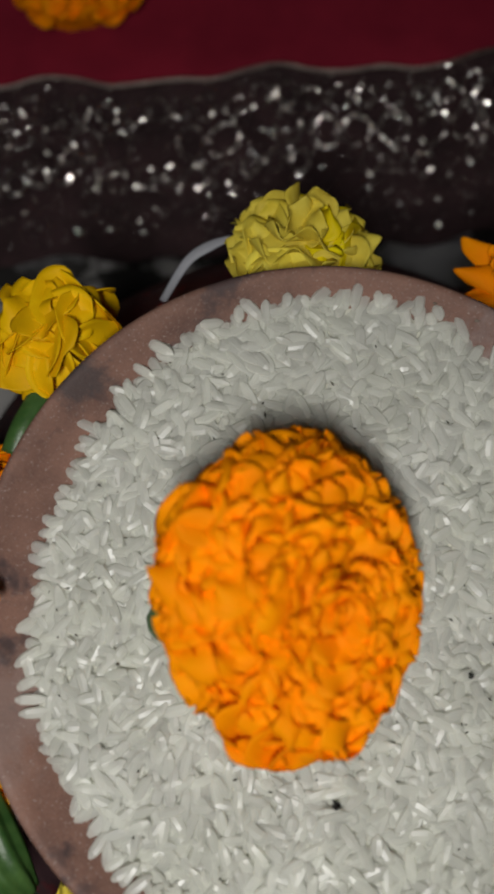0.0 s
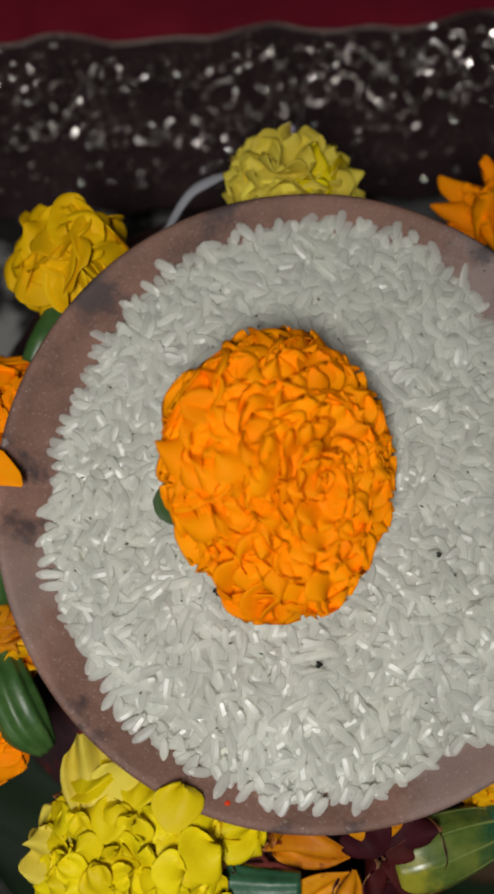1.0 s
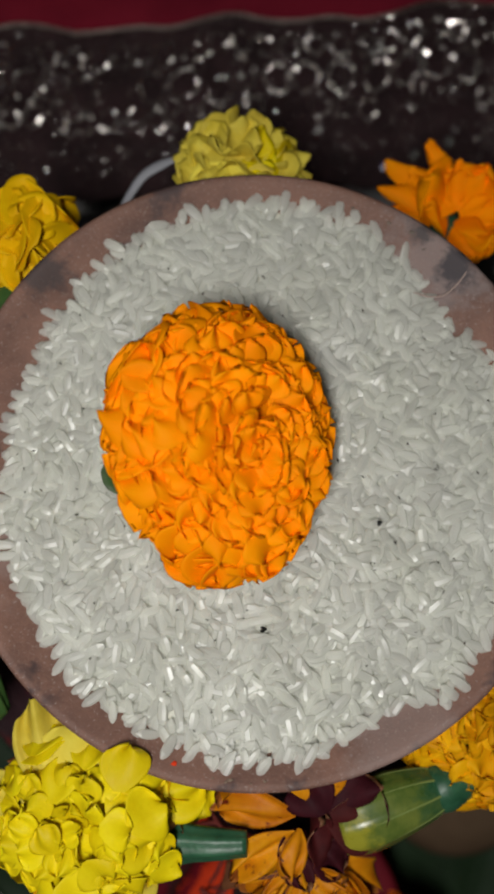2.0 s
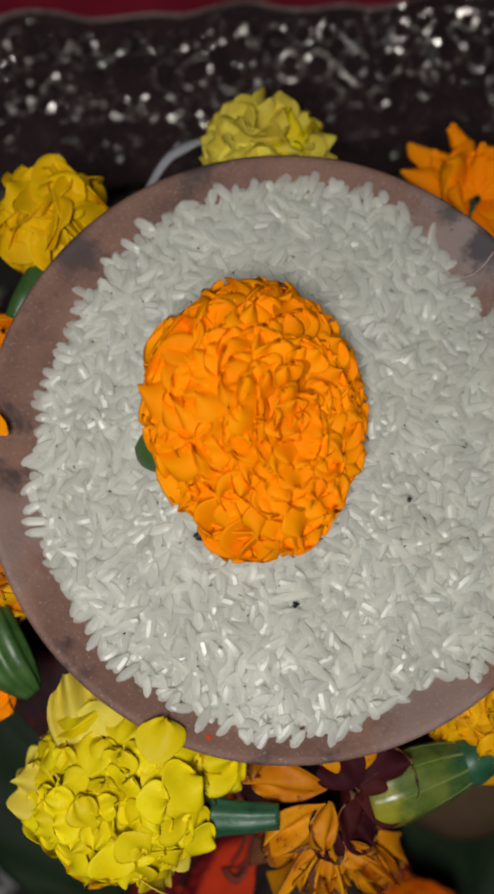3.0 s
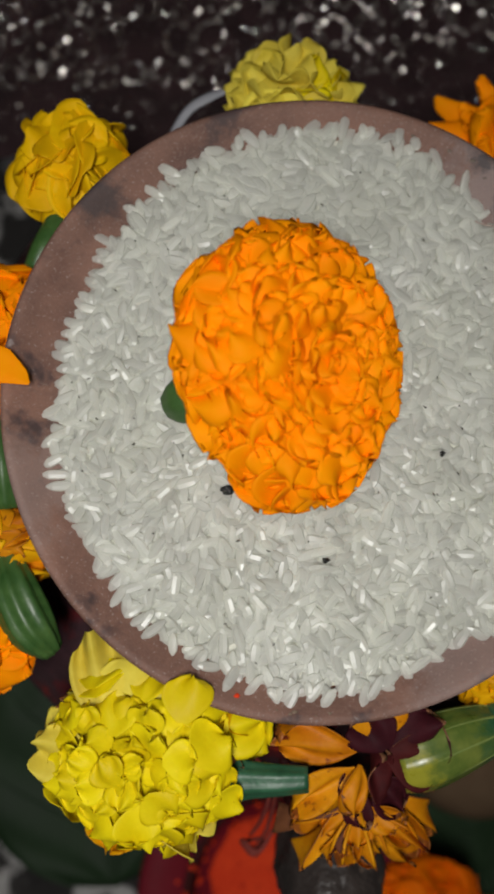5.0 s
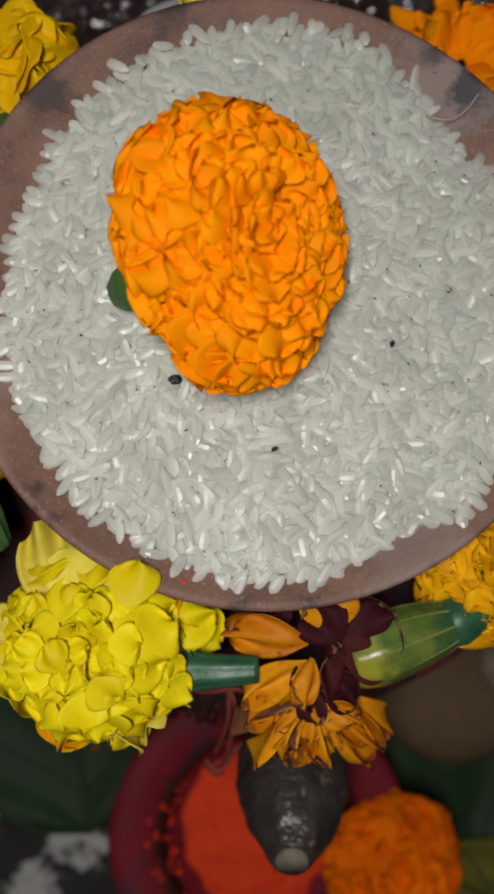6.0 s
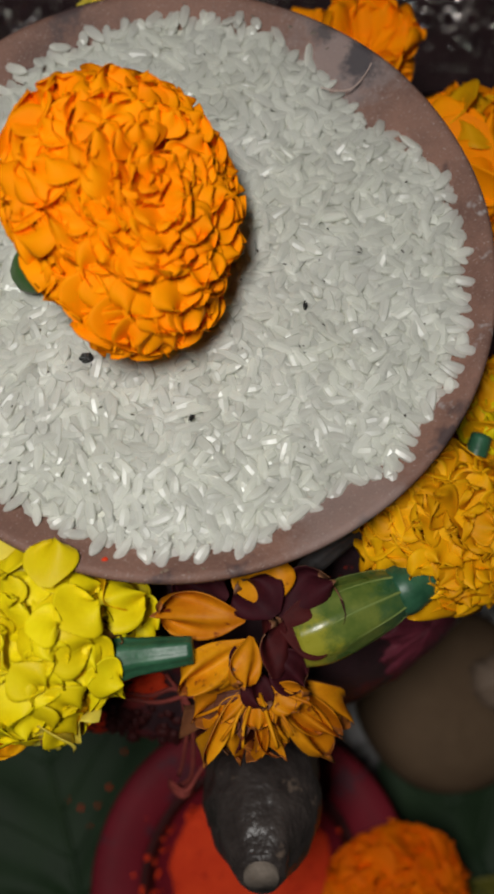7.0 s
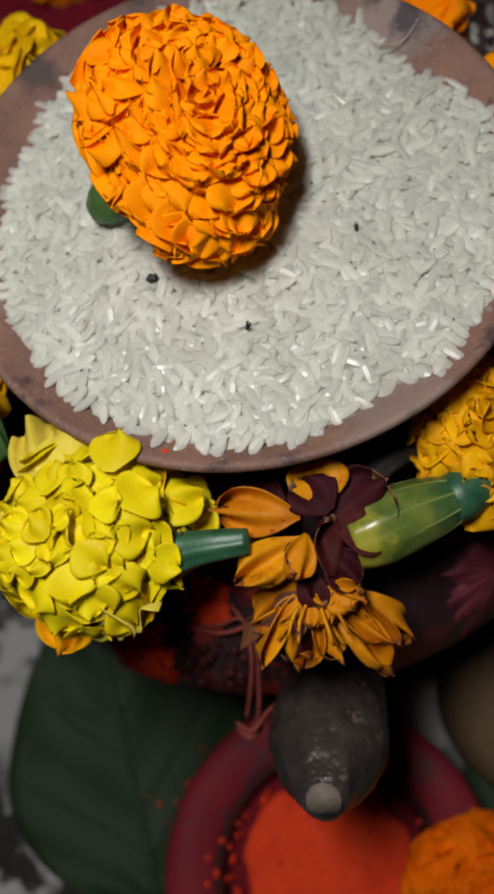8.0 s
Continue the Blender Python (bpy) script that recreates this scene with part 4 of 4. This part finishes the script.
# ---- on the floor before the pot ----
DX, DY = 0.0225, -0.177
dish = thing("vermilion_dish", (DX, DY, 0), "red painted clay dish holding bright vermilion powder", "dish")
part("body", lathe("body", [(0.030, 0.0), (0.036, 0.002), (0.050, 0.030), (0.0595, 0.052), (0.0612, 0.0585), (0.0595, 0.0605), (0.052, 0.0598), (0.0445, 0.0575), (0.0405, 0.0545), (0.0390, 0.0490), (0.002, 0.0440)],
                   M_DISH, (DX, DY, 0), 96, 0.02, 8.0), dish)
part("crust", lathe("crust", [(0.0425, 0.0560), (0.0412, 0.0572), (0.0395, 0.0558), (0.0382, 0.0520), (0.0375, 0.0470)], M_GROOVE, (DX, DY, 0.0006), 96, 0.03, 1.0, caps=False), dish, label="dark dried crust ring")
n, pv, pf = 64, [], []
for k in range(17):
    for i in range(n):
        a = 2 * math.pi * i / n
        r = k / 16 * (0.0335 + 0.0045 * noise.noise(Vector((2.5 * math.cos(a), 2.5 * math.sin(a), 0.0))) + 0.0015 * noise.noise(Vector((9 * math.cos(a), 9 * math.sin(a), 1.0))))
        x, y = DX + r * math.cos(a), DY + r * math.sin(a)
        pv.append((x, y, 0.0530 - 0.0035 * (k / 16) ** 3 - (0.006 if k == 16 else 0) + 0.0012 * noise.noise(Vector((x * 180, y * 180, 0)))))
for k in range(16):
    for i in range(n):
        pf.append((k * n + i, k * n + (i + 1) % n, (k + 1) * n + (i + 1) % n, (k + 1) * n + i))
single("vermilion_powder", mesh_of("vermilion_powder", pv, pf, M_VERM), "bright red-orange vermilion powder heaped in a dish", "powder", kind="stuff")
cv, cf = [], []
rnd = random.Random(19)
for k in range(90):
    a, r = rnd.uniform(0, 6.28), rnd.choice((rnd.uniform(0.034, 0.043), rnd.uniform(0.036, 0.057)))
    s = rnd.uniform(0.0005, 0.0016)
    z = 0.0575 if r > 0.041 else 0.0535
    t = Euler((rnd.uniform(0, 6), rnd.uniform(0, 6), 0)).to_matrix()
    o = len(cv)
    ang = a if rnd.random() < 0.4 else rnd.gauss(math.radians(190), 0.5)
    cv += [Vector((DX + r * math.cos(ang), DY + r * math.sin(ang), z)) + t @ (v * s) for v in ico_v]
    cf += [tuple(o + i for i in f) for f in ico_f]
single("powder_crumbs", mesh_of("powder_crumbs", cv, cf, M_VERM), "loose vermilion crumbs on the rim of a dish", "powder", kind="stuff")

bloom("marigold", (0.0770, -0.1860, 0.0640), (0.1, -0.1, 0.98), (0.0235, 0.0215, 0.0150), 80, (0.0105, 0.0190), P_RUST,
      "deep orange marigold lying on a red dish", 91, reach=112, lifts=(58, 14), base=(0.077, -0.186, 0.045))

saucer = thing("clay_saucer", (0.1180, -0.1180, 0), "plain brown upturned clay saucer on the floor", "saucer")
part("body", lathe("body", [(0.041, 0.0), (0.0415, 0.010), (0.0400, 0.020), (0.0350, 0.0265), (0.0260, 0.0295), (0.0120, 0.0305), (0.001, 0.0307)], M_BROWN, (0.1180, -0.1180, 0), 72, 0.03, 6.0, 0.98), saucer)
single("clay_lump", lathe("clay_lump", [(0.004, -0.002), (0.012, 0.0), (0.0135, 0.004), (0.011, 0.009), (0.005, 0.0115), (0.001, 0.012)], M_BROWNL, (0.137, -0.112, 0.0285), 30, 0.35, 3.0),
       "light brown lump on a clay saucer", "lump")


def leaf(name, centre, heading, length, width, z, bend, material, label, seed, group=""):
    """A heart-shaped leaf with a raised midrib and side veins, thin but with two skins."""
    nu, nv = 21, 28
    m = pose(centre[0], centre[1], z, 0, 0, heading)
    top = []
    for j in range(nv + 1):
        v = j / nv
        w = width * 0.5 * (math.sin(math.pi * v ** 0.72) ** 0.75 if 0 < v < 1 else 0.0)
        for i in range(nu):
            u = 2 * i / (nu - 1) - 1
            vein = 0.0007 * max(0, math.cos((v * 7 - abs(u) * 2.2) * 2 * math.pi)) ** 6
            top.append(m @ Vector((u * w, (v - 0.5) * length, 0.0025 + bend * (u * u * 0.8 + (v - 0.5) ** 2 * 2) + vein + 0.0016 * math.cos((v * 2.6 - abs(u) * 1.1) * 2 * math.pi + seed) + 0.0022 * noise.noise(Vector((u * 2, v * 5, seed))) + 0.0015)))
    n = len(top)
    verts = top + [p - Vector((0, 0, 0.0007)) for p in top]
    faces = []
    for j in range(nv):
        for i in range(nu - 1):
            q = (j * nu + i, j * nu + i + 1, (j + 1) * nu + i + 1, (j + 1) * nu + i)
            faces += [q, tuple(n + c for c in reversed(q))]
    for j in range(nv):
        faces.append((j * nu, (j + 1) * nu, n + (j + 1) * nu, n + j * nu))
        faces.append(((j + 1) * nu - 1, n + (j + 1) * nu - 1, n + (j + 2) * nu - 1, (j + 2) * nu - 1))
    lf = thing(name, (centre[0], centre[1], z), label, "leaf", group)
    part("blade", mesh_of("blade", verts, faces, material), lf)
    mid = nu // 2
    part("midrib", tube("midrib", [top[j * nu + mid] + Vector((0, 0, 0.0004)) for j in range(0, nv + 1, 4)], [0.0016, 0.0011, 0.0005], M_VEIN, 8, 3), lf, label="raised pale midrib")
    for sgn in (-1, 1):
        for j0 in (3, 7, 11, 15):
            line = [top[min(nv - 1, j0 + q) * nu + mid + sgn * q] + Vector((0, 0, 0.0002)) for q in (0, 3, 6, 9)]
            part("vein", tube("vein", line, [0.0008, 0.0006, 0.0003], M_VEIN, 6, 3), lf)


leaf("betel_leaf", (-0.067, -0.116), 12, 0.145, 0.112, 0.0, 0.004, M_LEAF, "large dark green betel leaf on the floor", 1.0, "leaves on the floor")
leaf("betel_leaf", (0.118, -0.172), 20, 0.12, 0.085, 0.0, 0.003, M_LEAF, "dark green betel leaf under a clay saucer", 4.0, "leaves on the floor")
leaf("dry_leaf", (0.135, -0.222), 60, 0.09, 0.065, 0.006, 0.003, M_LEAFY, "yellowing leaf with a dark slit", 7.0, "leaves on the floor")
dv, df = [], []
for k, (x, y) in enumerate(((-0.0505, -0.150), (-0.043, -0.1495), (-0.0375, -0.1425), (-0.030, -0.128), (-0.047, -0.158), (-0.056, -0.146))):
    o, s = len(dv), (0.0012, 0.0009, 0.0012, 0.0009, 0.0006, 0.0005)[k]
    dv += [Vector((x, y, 0.0062)) + Vector((v.x * s, v.y * s, v.z * s * 0.5)) for v in ico_v]
    df += [tuple(o + i for i in f) for f in ico_f]
single("powder_specks", mesh_of("powder_specks", dv, df, M_VERM), "red powder specks fallen on a leaf", "powder", kind="stuff")

# ---- the flower on the cloth ----
bloom("marigold", (-0.068, 0.249, 0.109), (0, 0.1, 0.98), (0.0260, 0.0200, 0.0120), 60, (0.010, 0.0170), P_ORANGE,
      "orange marigold lying on the maroon cloth", 99, reach=112, lifts=(55, 12), base=(-0.068, 0.249, 0.096))
